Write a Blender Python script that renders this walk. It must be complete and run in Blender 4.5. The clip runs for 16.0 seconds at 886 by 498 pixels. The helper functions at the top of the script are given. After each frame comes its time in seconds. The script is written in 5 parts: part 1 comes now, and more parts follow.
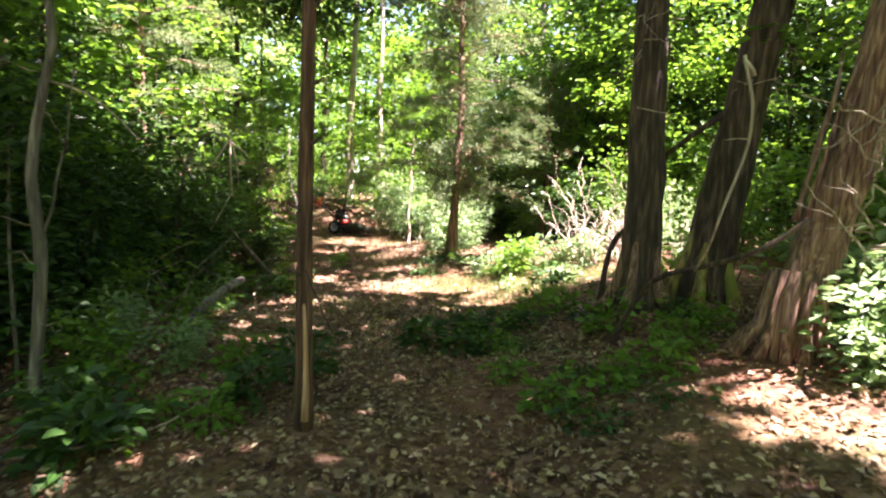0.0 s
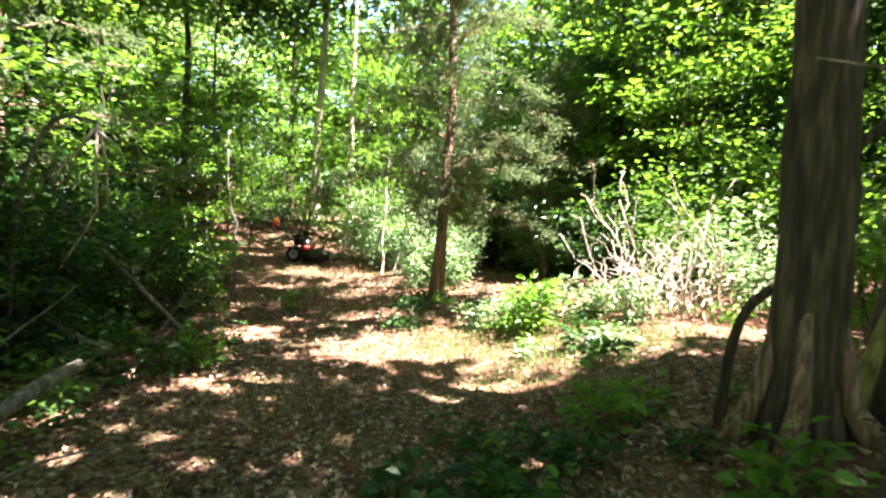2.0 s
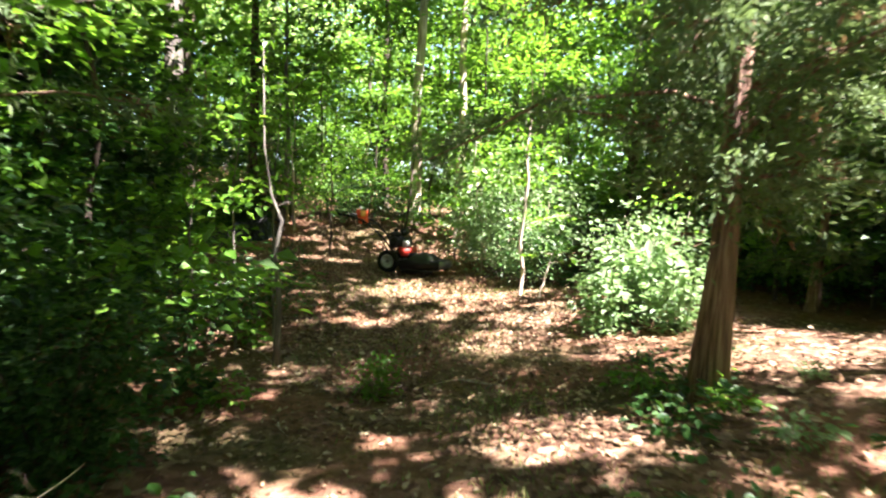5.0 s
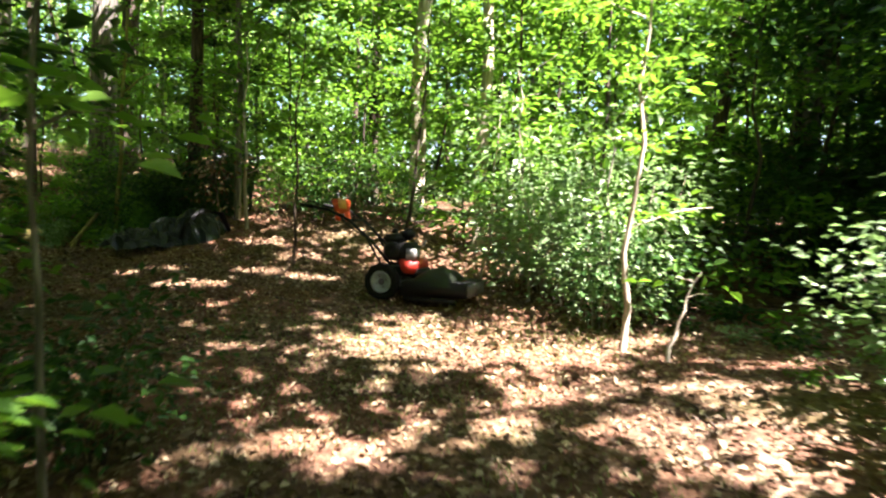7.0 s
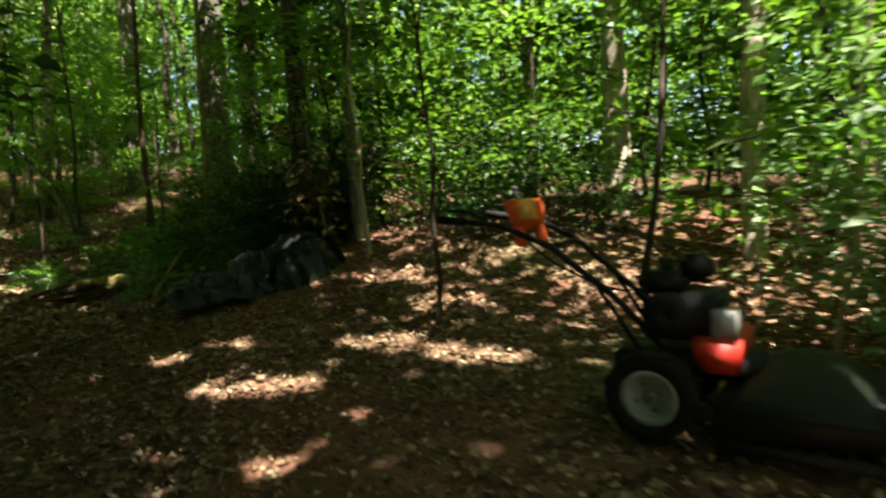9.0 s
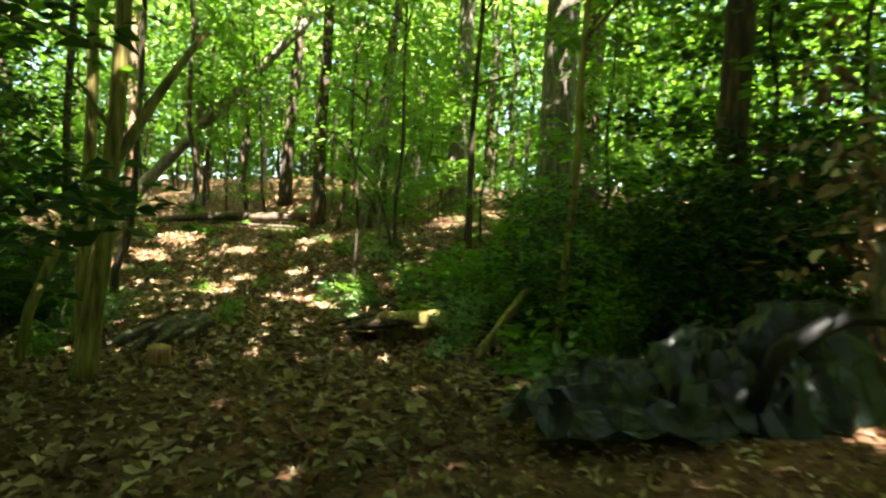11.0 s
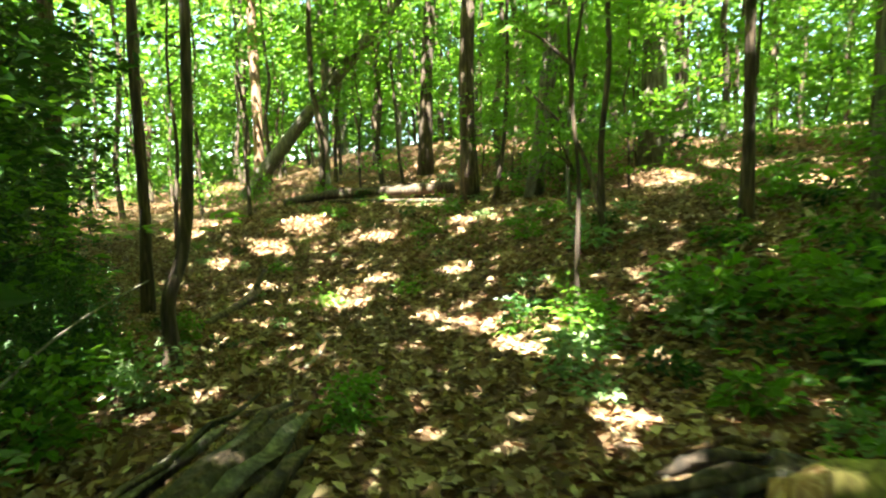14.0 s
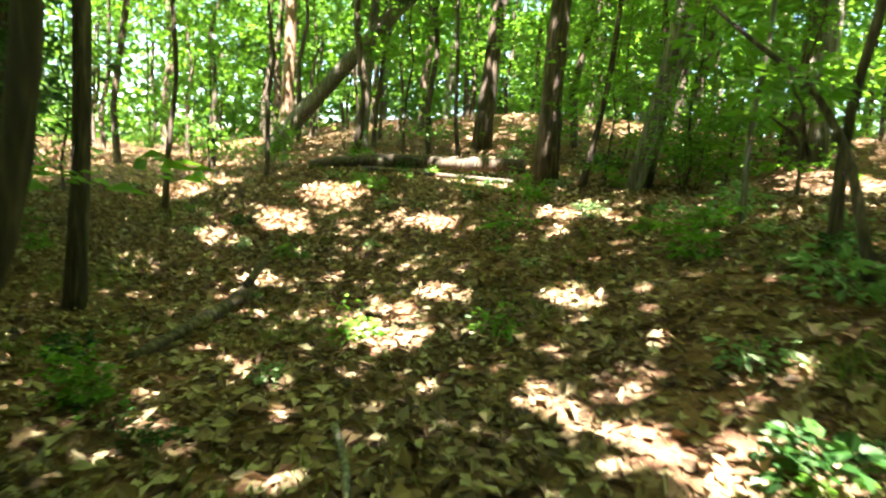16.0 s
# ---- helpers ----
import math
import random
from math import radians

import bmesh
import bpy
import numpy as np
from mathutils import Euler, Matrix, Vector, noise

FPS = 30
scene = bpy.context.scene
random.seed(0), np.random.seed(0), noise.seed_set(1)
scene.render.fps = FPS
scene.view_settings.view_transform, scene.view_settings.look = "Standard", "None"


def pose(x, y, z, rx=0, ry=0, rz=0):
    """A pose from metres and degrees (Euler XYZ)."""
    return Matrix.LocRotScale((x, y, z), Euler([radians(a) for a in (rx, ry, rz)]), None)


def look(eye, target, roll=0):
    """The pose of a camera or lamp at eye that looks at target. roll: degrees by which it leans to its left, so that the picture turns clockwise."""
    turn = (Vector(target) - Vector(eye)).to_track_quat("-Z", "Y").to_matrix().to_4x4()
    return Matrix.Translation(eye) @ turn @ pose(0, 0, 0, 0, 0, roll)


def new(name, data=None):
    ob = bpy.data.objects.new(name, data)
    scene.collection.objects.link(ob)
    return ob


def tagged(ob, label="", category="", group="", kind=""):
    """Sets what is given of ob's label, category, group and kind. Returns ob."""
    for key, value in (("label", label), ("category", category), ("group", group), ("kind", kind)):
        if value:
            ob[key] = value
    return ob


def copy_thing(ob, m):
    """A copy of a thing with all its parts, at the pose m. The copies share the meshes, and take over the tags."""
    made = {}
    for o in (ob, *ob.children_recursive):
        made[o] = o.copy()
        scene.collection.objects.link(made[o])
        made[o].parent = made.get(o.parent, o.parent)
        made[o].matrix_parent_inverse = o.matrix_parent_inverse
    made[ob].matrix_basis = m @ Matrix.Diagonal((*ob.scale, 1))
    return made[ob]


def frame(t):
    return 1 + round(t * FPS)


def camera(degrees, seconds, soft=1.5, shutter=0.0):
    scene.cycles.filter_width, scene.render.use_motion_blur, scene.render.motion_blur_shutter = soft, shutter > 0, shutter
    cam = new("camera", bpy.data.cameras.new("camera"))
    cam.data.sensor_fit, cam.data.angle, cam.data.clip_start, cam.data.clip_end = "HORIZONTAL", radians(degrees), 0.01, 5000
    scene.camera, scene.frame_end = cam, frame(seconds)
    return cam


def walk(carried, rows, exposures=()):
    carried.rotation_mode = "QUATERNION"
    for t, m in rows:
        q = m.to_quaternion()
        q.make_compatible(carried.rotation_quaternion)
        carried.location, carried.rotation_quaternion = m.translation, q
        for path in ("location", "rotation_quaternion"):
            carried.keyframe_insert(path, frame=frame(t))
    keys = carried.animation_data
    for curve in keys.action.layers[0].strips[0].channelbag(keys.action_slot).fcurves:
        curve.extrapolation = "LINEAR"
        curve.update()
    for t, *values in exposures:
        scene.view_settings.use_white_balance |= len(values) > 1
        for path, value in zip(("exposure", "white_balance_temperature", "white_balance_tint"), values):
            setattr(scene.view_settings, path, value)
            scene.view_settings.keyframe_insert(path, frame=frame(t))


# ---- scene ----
cam = camera(73.1, 16.0, 2.2, 0.4)
PATH = [
    (0, (0.007, 0.082, 1.362), (0.003, 2.074, 1.185), 2.4),
    (0.5, (0.008, 0.602, 1.391), (0.044, 2.597, 1.252), 2.1),
    (1, (0.02, 1.197, 1.414), (0.092, 3.195, 1.353), 1.5),
    (1.5, (-0.07, 1.903, 1.389), (0.019, 3.9, 1.324), 3.1),
    (2, (-0.12, 2.659, 1.377), (-0.045, 4.655, 1.276), 3.1),
    (2.5, (-0.14, 3.341, 1.407), (-0.121, 5.336, 1.264), 1.9),
    (3, (-0.318, 4.007, 1.397), (-0.386, 6.001, 1.262), 2.8),
    (3.5, (-0.506, 4.713, 1.397), (-0.662, 6.703, 1.269), 3.0),
    (4, (-0.672, 5.484, 1.386), (-0.896, 7.467, 1.249), 2.2),
    (4.2, (-0.743, 5.819, 1.38), (-0.984, 7.799, 1.233), 2.1),
    (6.3, (-1.646, 9.722, 1.134), (-1.839, 11.708, 1.003), 3.0),
    (6.5, (-1.732, 10.086, 1.143), (-1.918, 12.072, 0.999), 3.1),
    (7, (-1.928, 10.996, 1.156), (-2.122, 12.981, 1.01), 2.7),
    (7.5, (-2.142, 11.894, 1.212), (-2.369, 13.877, 1.083), 1.4),
    (8, (-2.405, 12.845, 1.244), (-2.725, 14.811, 1.061), 0.1),
    (8.5, (-2.674, 13.709, 1.22), (-3.149, 15.639, 1.002), -2.0),
    (9, (-3.056, 14.472, 1.223), (-3.747, 16.339, 1.038), -3.7),
    (9.5, (-3.692, 14.968, 1.265), (-4.575, 16.759, 1.163), -3.3),
    (10, (-4.482, 15.616, 1.12), (-5.574, 17.291, 1.081), -1.1),
    (10.2, (-4.692, 15.837, 1.166), (-5.896, 17.434, 1.121), 0.5),
    (12.3, (-7.158, 17.179, 1.189), (-8.738, 18.403, 1.138), 0.8),
    (12.5, (-7.37, 17.305, 1.217), (-8.962, 18.514, 1.151), 0.5),
    (13, (-7.942, 17.629, 1.243), (-9.562, 18.797, 1.145), 0.0),
    (13.5, (-8.482, 17.897, 1.236), (-10.148, 18.998, 1.119), -0.1),
    (14, (-9.072, 18.182, 1.222), (-10.791, 19.19, 1.05), -1.6),
    (14.5, (-9.655, 18.365, 1.22), (-11.409, 19.304, 1.017), -1.9),
    (15, (-10.309, 18.547, 1.205), (-12.084, 19.451, 1.016), 1.6),
    (15.5, (-11.008, 18.853, 1.198), (-12.778, 19.758, 0.982), -0.0),
    (16, (-11.838, 19.053, 1.154), (-13.586, 19.996, 0.915), 4.5),
]
EXPOSURE = [(0.0, 3.95, 6300, 42), (3.0, 3.85, 6100, 22), (7.0, 3.65, 6200, 22), (8.4, 3.35, 6500, 22), (9.0, 2.75, 6600, 10), (10.2, 3.45, 6800, 12), (12.3, 4.35, 6900, -8), (16.0, 4.4, 6500, 6)]
walk(cam, [(t, look(eye, target, roll)) for t, eye, target, roll in PATH], EXPOSURE)

# ---- world and sun ----
SUN_DIR = Vector((0.85, -0.50, 0.0)).normalized()
SUN_EL = radians(63)
world = bpy.data.worlds.new("world")
scene.world = world
world.use_nodes = True
wn = world.node_tree
sky = wn.nodes.new("ShaderNodeTexSky")
sky.sky_type, sky.sun_disc = "NISHITA", False
sky.sun_elevation, sky.sun_rotation = SUN_EL, math.atan2(SUN_DIR.x, SUN_DIR.y)
wn.nodes["Background"].inputs[1].default_value = 0.05
wn.links.new(sky.outputs[0], wn.nodes["Background"].inputs[0])
sun = new("sun", bpy.data.lights.new("sun", "SUN"))
sun.data.energy, sun.data.angle, sun.data.color = 5.0, radians(0.53), (1.0, 0.94, 0.84)
to_sun = Vector((SUN_DIR.x * math.cos(SUN_EL), SUN_DIR.y * math.cos(SUN_EL), math.sin(SUN_EL)))
sun.matrix_world = look(to_sun * 60, (0, 0, 0))


# ---- materials ----
def material(name):
    m = bpy.data.materials.new(name)
    m.use_nodes = True
    nt = m.node_tree
    return m, nt, nt.nodes["Principled BSDF"], nt.nodes["Material Output"]


def ramp(nt, fac, stops):
    r = nt.nodes.new("ShaderNodeValToRGB")
    while len(r.color_ramp.elements) < len(stops):
        r.color_ramp.elements.new(0.5)
    for e, (p, c) in zip(r.color_ramp.elements, stops):
        e.position, e.color = p, (*c, 1)
    nt.links.new(fac, r.inputs[0])
    return r.outputs[0]


def noise_tex(nt, scale, detail=4.0, stretch=None, kind="Object"):
    co = nt.nodes.new("ShaderNodeTexCoord")
    n = nt.nodes.new("ShaderNodeTexNoise")
    n.inputs["Scale"].default_value, n.inputs["Detail"].default_value = scale, detail
    if stretch:
        mp = nt.nodes.new("ShaderNodeMapping")
        mp.inputs["Scale"].default_value = stretch
        nt.links.new(co.outputs[kind], mp.inputs[0])
        nt.links.new(mp.outputs[0], n.inputs[0])
    else:
        nt.links.new(co.outputs[kind], n.inputs[0])
    return n.outputs[0]


def mixed(nt, fac, a, b, blend="MIX"):
    m = nt.nodes.new("ShaderNodeMix")
    m.data_type, m.blend_type = "RGBA", blend
    for sock, v in ((m.inputs[0], fac), (m.inputs[6], a), (m.inputs[7], b)):
        if isinstance(v, (int, float)):
            sock.default_value = v
        elif isinstance(v, tuple):
            sock.default_value = (*v, 1)
        else:
            nt.links.new(v, sock)
    return m.outputs[2]


def bump(nt, bsdf, height, strength, distance):
    b = nt.nodes.new("ShaderNodeBump")
    b.inputs["Strength"].default_value, b.inputs["Distance"].default_value = strength, distance
    nt.links.new(height, b.inputs["Height"])
    nt.links.new(b.outputs[0], bsdf.inputs["Normal"])


def leaf_material(name, dark, mid, light, through_light, share=0.5, rough=0.45):
    """Leaf: a glossy face over a translucent blade, each blade with its own green."""
    m, nt, bsdf, out = material(name)
    geo = nt.nodes.new("ShaderNodeNewGeometry")
    col = ramp(nt, geo.outputs["Random Per Island"], [(0.0, dark), (0.55, mid), (1.0, light)])
    big = noise_tex(nt, 0.6, 2)
    tone = ramp(nt, big, [(0.3, (0.72, 0.78, 0.7)), (0.7, (1.15, 1.1, 1.0))])
    col = mixed(nt, 1.0, col, tone, "MULTIPLY")
    nt.links.new(col, bsdf.inputs["Base Color"])
    bsdf.inputs["Roughness"].default_value = rough
    bsdf.inputs["Specular IOR Level"].default_value = 0.35
    tr = nt.nodes.new("ShaderNodeBsdfTranslucent")
    tcol = mixed(nt, 1.0, mixed(nt, 0.35, tone, (1, 1, 1)), through_light, "MULTIPLY")
    nt.links.new(tcol, tr.inputs[0])
    mix = nt.nodes.new("ShaderNodeMixShader")
    mix.inputs[0].default_value = share
    nt.links.new(bsdf.outputs[0], mix.inputs[1])
    nt.links.new(tr.outputs[0], mix.inputs[2])
    nt.links.new(mix.outputs[0], out.inputs[0])
    return m


def bark_material(name, dark, mid, light, grain=(9, 9, 1.2), depth=0.02, patches=None):
    m, nt, bsdf, out = material(name)
    fine = noise_tex(nt, 3.0, 8, grain)
    broad = noise_tex(nt, 1.3, 3)
    col = ramp(nt, fine, [(0.32, dark), (0.5, mid), (0.68, light)])
    col = mixed(nt, 0.5, col, ramp(nt, broad, [(0.35, (0.6, 0.6, 0.58)), (0.65, (1.2, 1.15, 1.1))]), "MULTIPLY")
    if patches:
        p = noise_tex(nt, 2.1, 5, (1, 1, 0.5))
        col = mixed(nt, ramp(nt, p, [(0.56, (0, 0, 0)), (0.64, (1, 1, 1))]), col, patches)
    nt.links.new(col, bsdf.inputs["Base Color"])
    bsdf.inputs["Roughness"].default_value = 0.9
    bump(nt, bsdf, fine, 0.9, depth)
    return m


def plain_material(name, colour, rough=0.5, metal=0.0, worn=0.25, scale=14, spec=0.5):
    m, nt, bsdf, out = material(name)
    bsdf.inputs["Specular IOR Level"].default_value = spec
    n = noise_tex(nt, scale, 6)
    dirt = tuple(0.5 * c + 0.5 * d for c, d in zip(colour, (0.12, 0.08, 0.05)))
    nt.links.new(mixed(nt, ramp(nt, n, [(0.5, (0, 0, 0)), (0.72, (worn * 3, worn * 3, worn * 3))]), colour, dirt), bsdf.inputs["Base Color"])
    nt.links.new(ramp(nt, n, [(0.3, (rough, rough, rough)), (0.8, (min(1, rough + 0.3),) * 3)]), bsdf.inputs["Roughness"])
    bsdf.inputs["Metallic"].default_value = metal
    bump(nt, bsdf, n, 0.15, 0.004)
    return m


MAPLE = leaf_material("maple_leaf", (0.04, 0.105, 0.014), (0.085, 0.195, 0.024), (0.16, 0.29, 0.045), (0.18, 0.36, 0.025), 0.47)
# leaf green darkened so that deep shade is in the colour itself
SHADE = leaf_material("shade_darkened_leaf", (0.012, 0.042, 0.0096), (0.027, 0.078, 0.015), (0.048, 0.114, 0.024), (0.048, 0.12, 0.012), 0.35)
# leaf green lightened so that sunlit foliage looks whitish
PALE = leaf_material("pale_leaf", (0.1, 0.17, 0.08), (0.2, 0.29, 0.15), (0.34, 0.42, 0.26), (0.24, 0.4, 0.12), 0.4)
# darker copy of the maple leaf, the dimmer light put into its colour
DIM_MAPLE = leaf_material("dim_maple_leaf", (0.026, 0.07, 0.01), (0.05, 0.125, 0.016), (0.09, 0.18, 0.03), (0.11, 0.23, 0.018), 0.45)
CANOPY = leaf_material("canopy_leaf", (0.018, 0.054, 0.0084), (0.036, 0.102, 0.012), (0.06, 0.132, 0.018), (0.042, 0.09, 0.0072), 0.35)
# very translucent canopy leaf, made to let more light down to the floor
FILL_LEAF = leaf_material("fill_light_leaf", (0.05, 0.12, 0.02), (0.08, 0.19, 0.03), (0.12, 0.25, 0.04), (0.34, 0.46, 0.14), 0.6)
CEDAR = leaf_material("cedar_needle", (0.06, 0.095, 0.04), (0.11, 0.17, 0.075), (0.21, 0.26, 0.13), (0.18, 0.26, 0.08), 0.35, 0.7)
BROWN_NEEDLE = leaf_material("dead_needle", (0.08, 0.044, 0.024), (0.16, 0.096, 0.056), (0.24, 0.16, 0.096), (0.16, 0.096, 0.04), 0.25, 0.8)
GRASS = leaf_material("grass_blade", (0.064, 0.104, 0.028), (0.144, 0.192, 0.056), (0.304, 0.296, 0.128), (0.192, 0.272, 0.056), 0.4, 0.6)
LITTER = leaf_material("dead_leaf", (0.05, 0.028, 0.015), (0.22, 0.13, 0.075), (0.52, 0.41, 0.28), (0.18, 0.1, 0.04), 0.15, 0.7)
BARK_DARK = bark_material("dark_bark", (0.014, 0.009, 0.006), (0.05, 0.033, 0.022), (0.13, 0.09, 0.062))
BARK_BROWN = bark_material("brown_bark", (0.02, 0.009, 0.005), (0.075, 0.036, 0.02), (0.19, 0.1, 0.06), (14, 14, 1.0))
BARK_GREY = bark_material("grey_bark", (0.05, 0.043, 0.035), (0.12, 0.105, 0.085), (0.24, 0.21, 0.17))
BARK_PALE = bark_material("pale_bark", (0.22, 0.17, 0.12), (0.38, 0.32, 0.24), (0.55, 0.48, 0.38), depth=0.006)
BARK_RED = bark_material("cedar_bark", (0.06, 0.03, 0.02), (0.2, 0.11, 0.07), (0.38, 0.25, 0.17), (16, 16, 0.7), 0.03)
BARK_MOSS = bark_material("mossy_bark", (0.08, 0.06, 0.02), (0.22, 0.18, 0.05), (0.36, 0.3, 0.1), depth=0.01, patches=(0.15, 0.17, 0.03))
TWIG = bark_material("dead_twig", (0.16, 0.12, 0.08), (0.32, 0.26, 0.19), (0.5, 0.43, 0.34), depth=0.004)
ROTTEN = bark_material("rotten_wood", (0.03, 0.018, 0.01), (0.14, 0.08, 0.035), (0.33, 0.22, 0.1), (14, 14, 1.0), 0.04)
HEART = bark_material("bare_heartwood", (0.2, 0.09, 0.04), (0.42, 0.22, 0.11), (0.6, 0.4, 0.24), (14, 14, 0.8), 0.01)

# ground: red clay under leaf mould, moss and grass film in patches
SOIL, nt, bsdf, out = material("forest_floor")
vor = nt.nodes.new("ShaderNodeTexVoronoi")
co = nt.nodes.new("ShaderNodeTexCoord")
vor.inputs["Scale"].default_value = 17
wob = noise_tex(nt, 9, 3)
nt.links.new(mixed(nt, 0.06, co.outputs["Object"], wob, "ADD"), vor.inputs[0])
sep = nt.nodes.new("ShaderNodeSeparateColor")
nt.links.new(vor.outputs["Color"], sep.inputs[0])
mould = ramp(nt, sep.outputs[0], [(0.0, (0.045, 0.024, 0.015)), (0.45, (0.105, 0.0562, 0.0338)), (0.8, (0.18, 0.1087, 0.0675)), (1.0, (0.27, 0.1875, 0.12))])
clay = ramp(nt, noise_tex(nt, 14, 8), [(0.3, (0.105, 0.045, 0.0263)), (0.7, (0.24, 0.12, 0.075))])
soil = mixed(nt, ramp(nt, noise_tex(nt, 0.8, 6), [(0.45, (0, 0, 0)), (0.62, (1, 1, 1))]), mould, clay)
film = ramp(nt, noise_tex(nt, 1.1, 9), [(0.5, (0, 0, 0)), (0.68, (0.5, 0.5, 0.5))])
soil = mixed(nt, film, soil, ramp(nt, noise_tex(nt, 40, 3), [(0.3, (0.0375, 0.045, 0.015)), (0.7, (0.12, 0.1275, 0.045))]))
nt.links.new(soil, bsdf.inputs["Base Color"])
bsdf.inputs["Roughness"].default_value = 0.95
bsdf.inputs["Specular IOR Level"].default_value = 0.1
bump(nt, bsdf, noise_tex(nt, 26, 8), 1.0, 0.04)

RNG = np.random.default_rng(7)


# ---- building blocks ----
def step(v):
    v = np.clip(v, 0, 1)
    return v * v * (3 - 2 * v)


def gz(x, y):
    """Height of the ground: a bank beside the track, a rise at its end, a far slope."""
    x, y = np.asarray(x, float), np.asarray(y, float)
    z = 0.03 + 0.48 * step((x - 0.1) / 2.4) * step((14 - y) / 4) * step((y + 1) / 5)
    z = z + 0.22 * step((x + 2) / 3) * step((y - 8) / 3) * step((19 - y) / 5)
    z = z - 0.12 * np.exp(-((x + 2.6) ** 2 / 3 + (y - 11.5) ** 2 / 8))
    z = z + 0.12 * step((y - 16) / 3)
    z = z + 0.28 * np.exp(-((x + 5.6) ** 2 / 4 + (y - 20.2) ** 2 / 5))
    z = z + 0.78 * step((y - 20.6) / 3.4) * step((-7.5 - x) / 3)
    z = z - 0.28 * np.exp(-((x + 17) ** 2 / 18 + (y - 19.2) ** 2 / 5))
    z = z + 0.75 * step((-19.5 - x) / 9) + 1.5 * step((y - 23.5) / 8) * step((-8 - x) / 4)
    z = z + 0.09 * np.exp(-((x + 3.0) ** 2 / 3 + (y - 17.3) ** 2 / 2)) + 0.42 * np.exp(-((x + 21.6) ** 2 / 8 + (y - 21.6) ** 2 / 4))
    z = z + 0.85 * step((y - 18.2) / 5.0) * step((x + 8.5) / 2.5)
    far = np.hypot(x + 6, y - 14)
    return z + 0.035 * np.clip(far - 20, 0, 60)


def mesh_of(name, verts, faces, mat, smooth=True):
    me = bpy.data.meshes.new(name)
    me.from_pydata(np.asarray(verts).tolist(), [], faces.tolist() if hasattr(faces, "tolist") else faces)
    if smooth:
        me.shade_smooth()
    me.materials.append(mat)
    return me


class Geo:
    """Vertices and faces, gathered piece by piece."""

    def __init__(self):
        self.v, self.f, self.n = [], [], 0

    def add(self, v, f):
        v = np.asarray(v, float)
        self.v.append(v)
        self.f.extend((np.asarray(f) + self.n).tolist() if not isinstance(f, list) else [[i + self.n for i in q] for q in f])
        self.n += len(v)
        return self

    def mesh(self, name, mat, smooth=True):
        return mesh_of(name, np.concatenate(self.v), self.f, mat, smooth)


def part(name, geo, mat, parent, label="", smooth=True):
    ob = new(name, geo.mesh(name, mat, smooth))
    ob.parent = parent
    return tagged(ob, label)


def thing(name, label, category, x=0.0, y=0.0, z=None, group="", turn=0.0, kind=""):
    ob = new(name)
    ob.empty_display_size = 0.1
    ob.matrix_basis = pose(x, y, float(gz(x, y)) if z is None else z, 0, 0, turn)
    return tagged(ob, label, category, group, kind)


def tube(points, radii, sides=8, rough=0.06, rng=RNG, twist=0.0):
    """A tapering limb along points, closed at both ends."""
    p = np.asarray(points, float)
    r = np.broadcast_to(np.asarray(radii, float), (len(p),))
    d = np.gradient(p, axis=0)
    d /= np.linalg.norm(d, axis=1)[:, None] + 1e-9
    ref = np.where(np.abs(d[:, 2:3]) > 0.8, np.array([[1.0, 0, 0]]), np.array([[0, 0, 1.0]]))
    if np.abs(d[:, 2]).mean() > 0.5:
        ref = np.tile([[1.0, 0, 0]], (len(p), 1))
    else:
        ref = np.tile([[0, 0, 1.0]], (len(p), 1))
    a = np.cross(ref, d)
    a /= np.linalg.norm(a, axis=1)[:, None] + 1e-9
    b = np.cross(d, a)
    ang = np.linspace(0, 2 * np.pi, sides, endpoint=False)
    ang = ang[None, :] + twist * np.arange(len(p))[:, None]
    k = 1 + rng.normal(0, rough, (len(p), sides)) + rng.normal(0, rough, (1, sides))
    v = p[:, None] + (r[:, None] * k)[..., None] * (np.cos(ang)[..., None] * a[:, None] + np.sin(ang)[..., None] * b[:, None])
    v = v.reshape(-1, 3)
    f = []
    for i in range(len(p) - 1):
        for j in range(sides):
            f.append([i * sides + j, i * sides + (j + 1) % sides, (i + 1) * sides + (j + 1) % sides, (i + 1) * sides + j])
    f.append(list(range(sides))[::-1])
    f.append([(len(p) - 1) * sides + j for j in range(sides)])
    return v, f


def curve(a, b, n=6, sag=0.0, wander=0.05, rng=RNG):
    """Points from a to b, bowed by sag (up: plus) and wandering a little."""
    a, b = np.asarray(a, float), np.asarray(b, float)
    t = np.linspace(0, 1, n)
    p = a + (b - a) * t[:, None]
    p[:, 2] += sag * 4 * t * (1 - t)
    w = rng.normal(0, wander, (n, 3)) * np.linalg.norm(b - a) / 4
    w[0] = 0
    return p + w


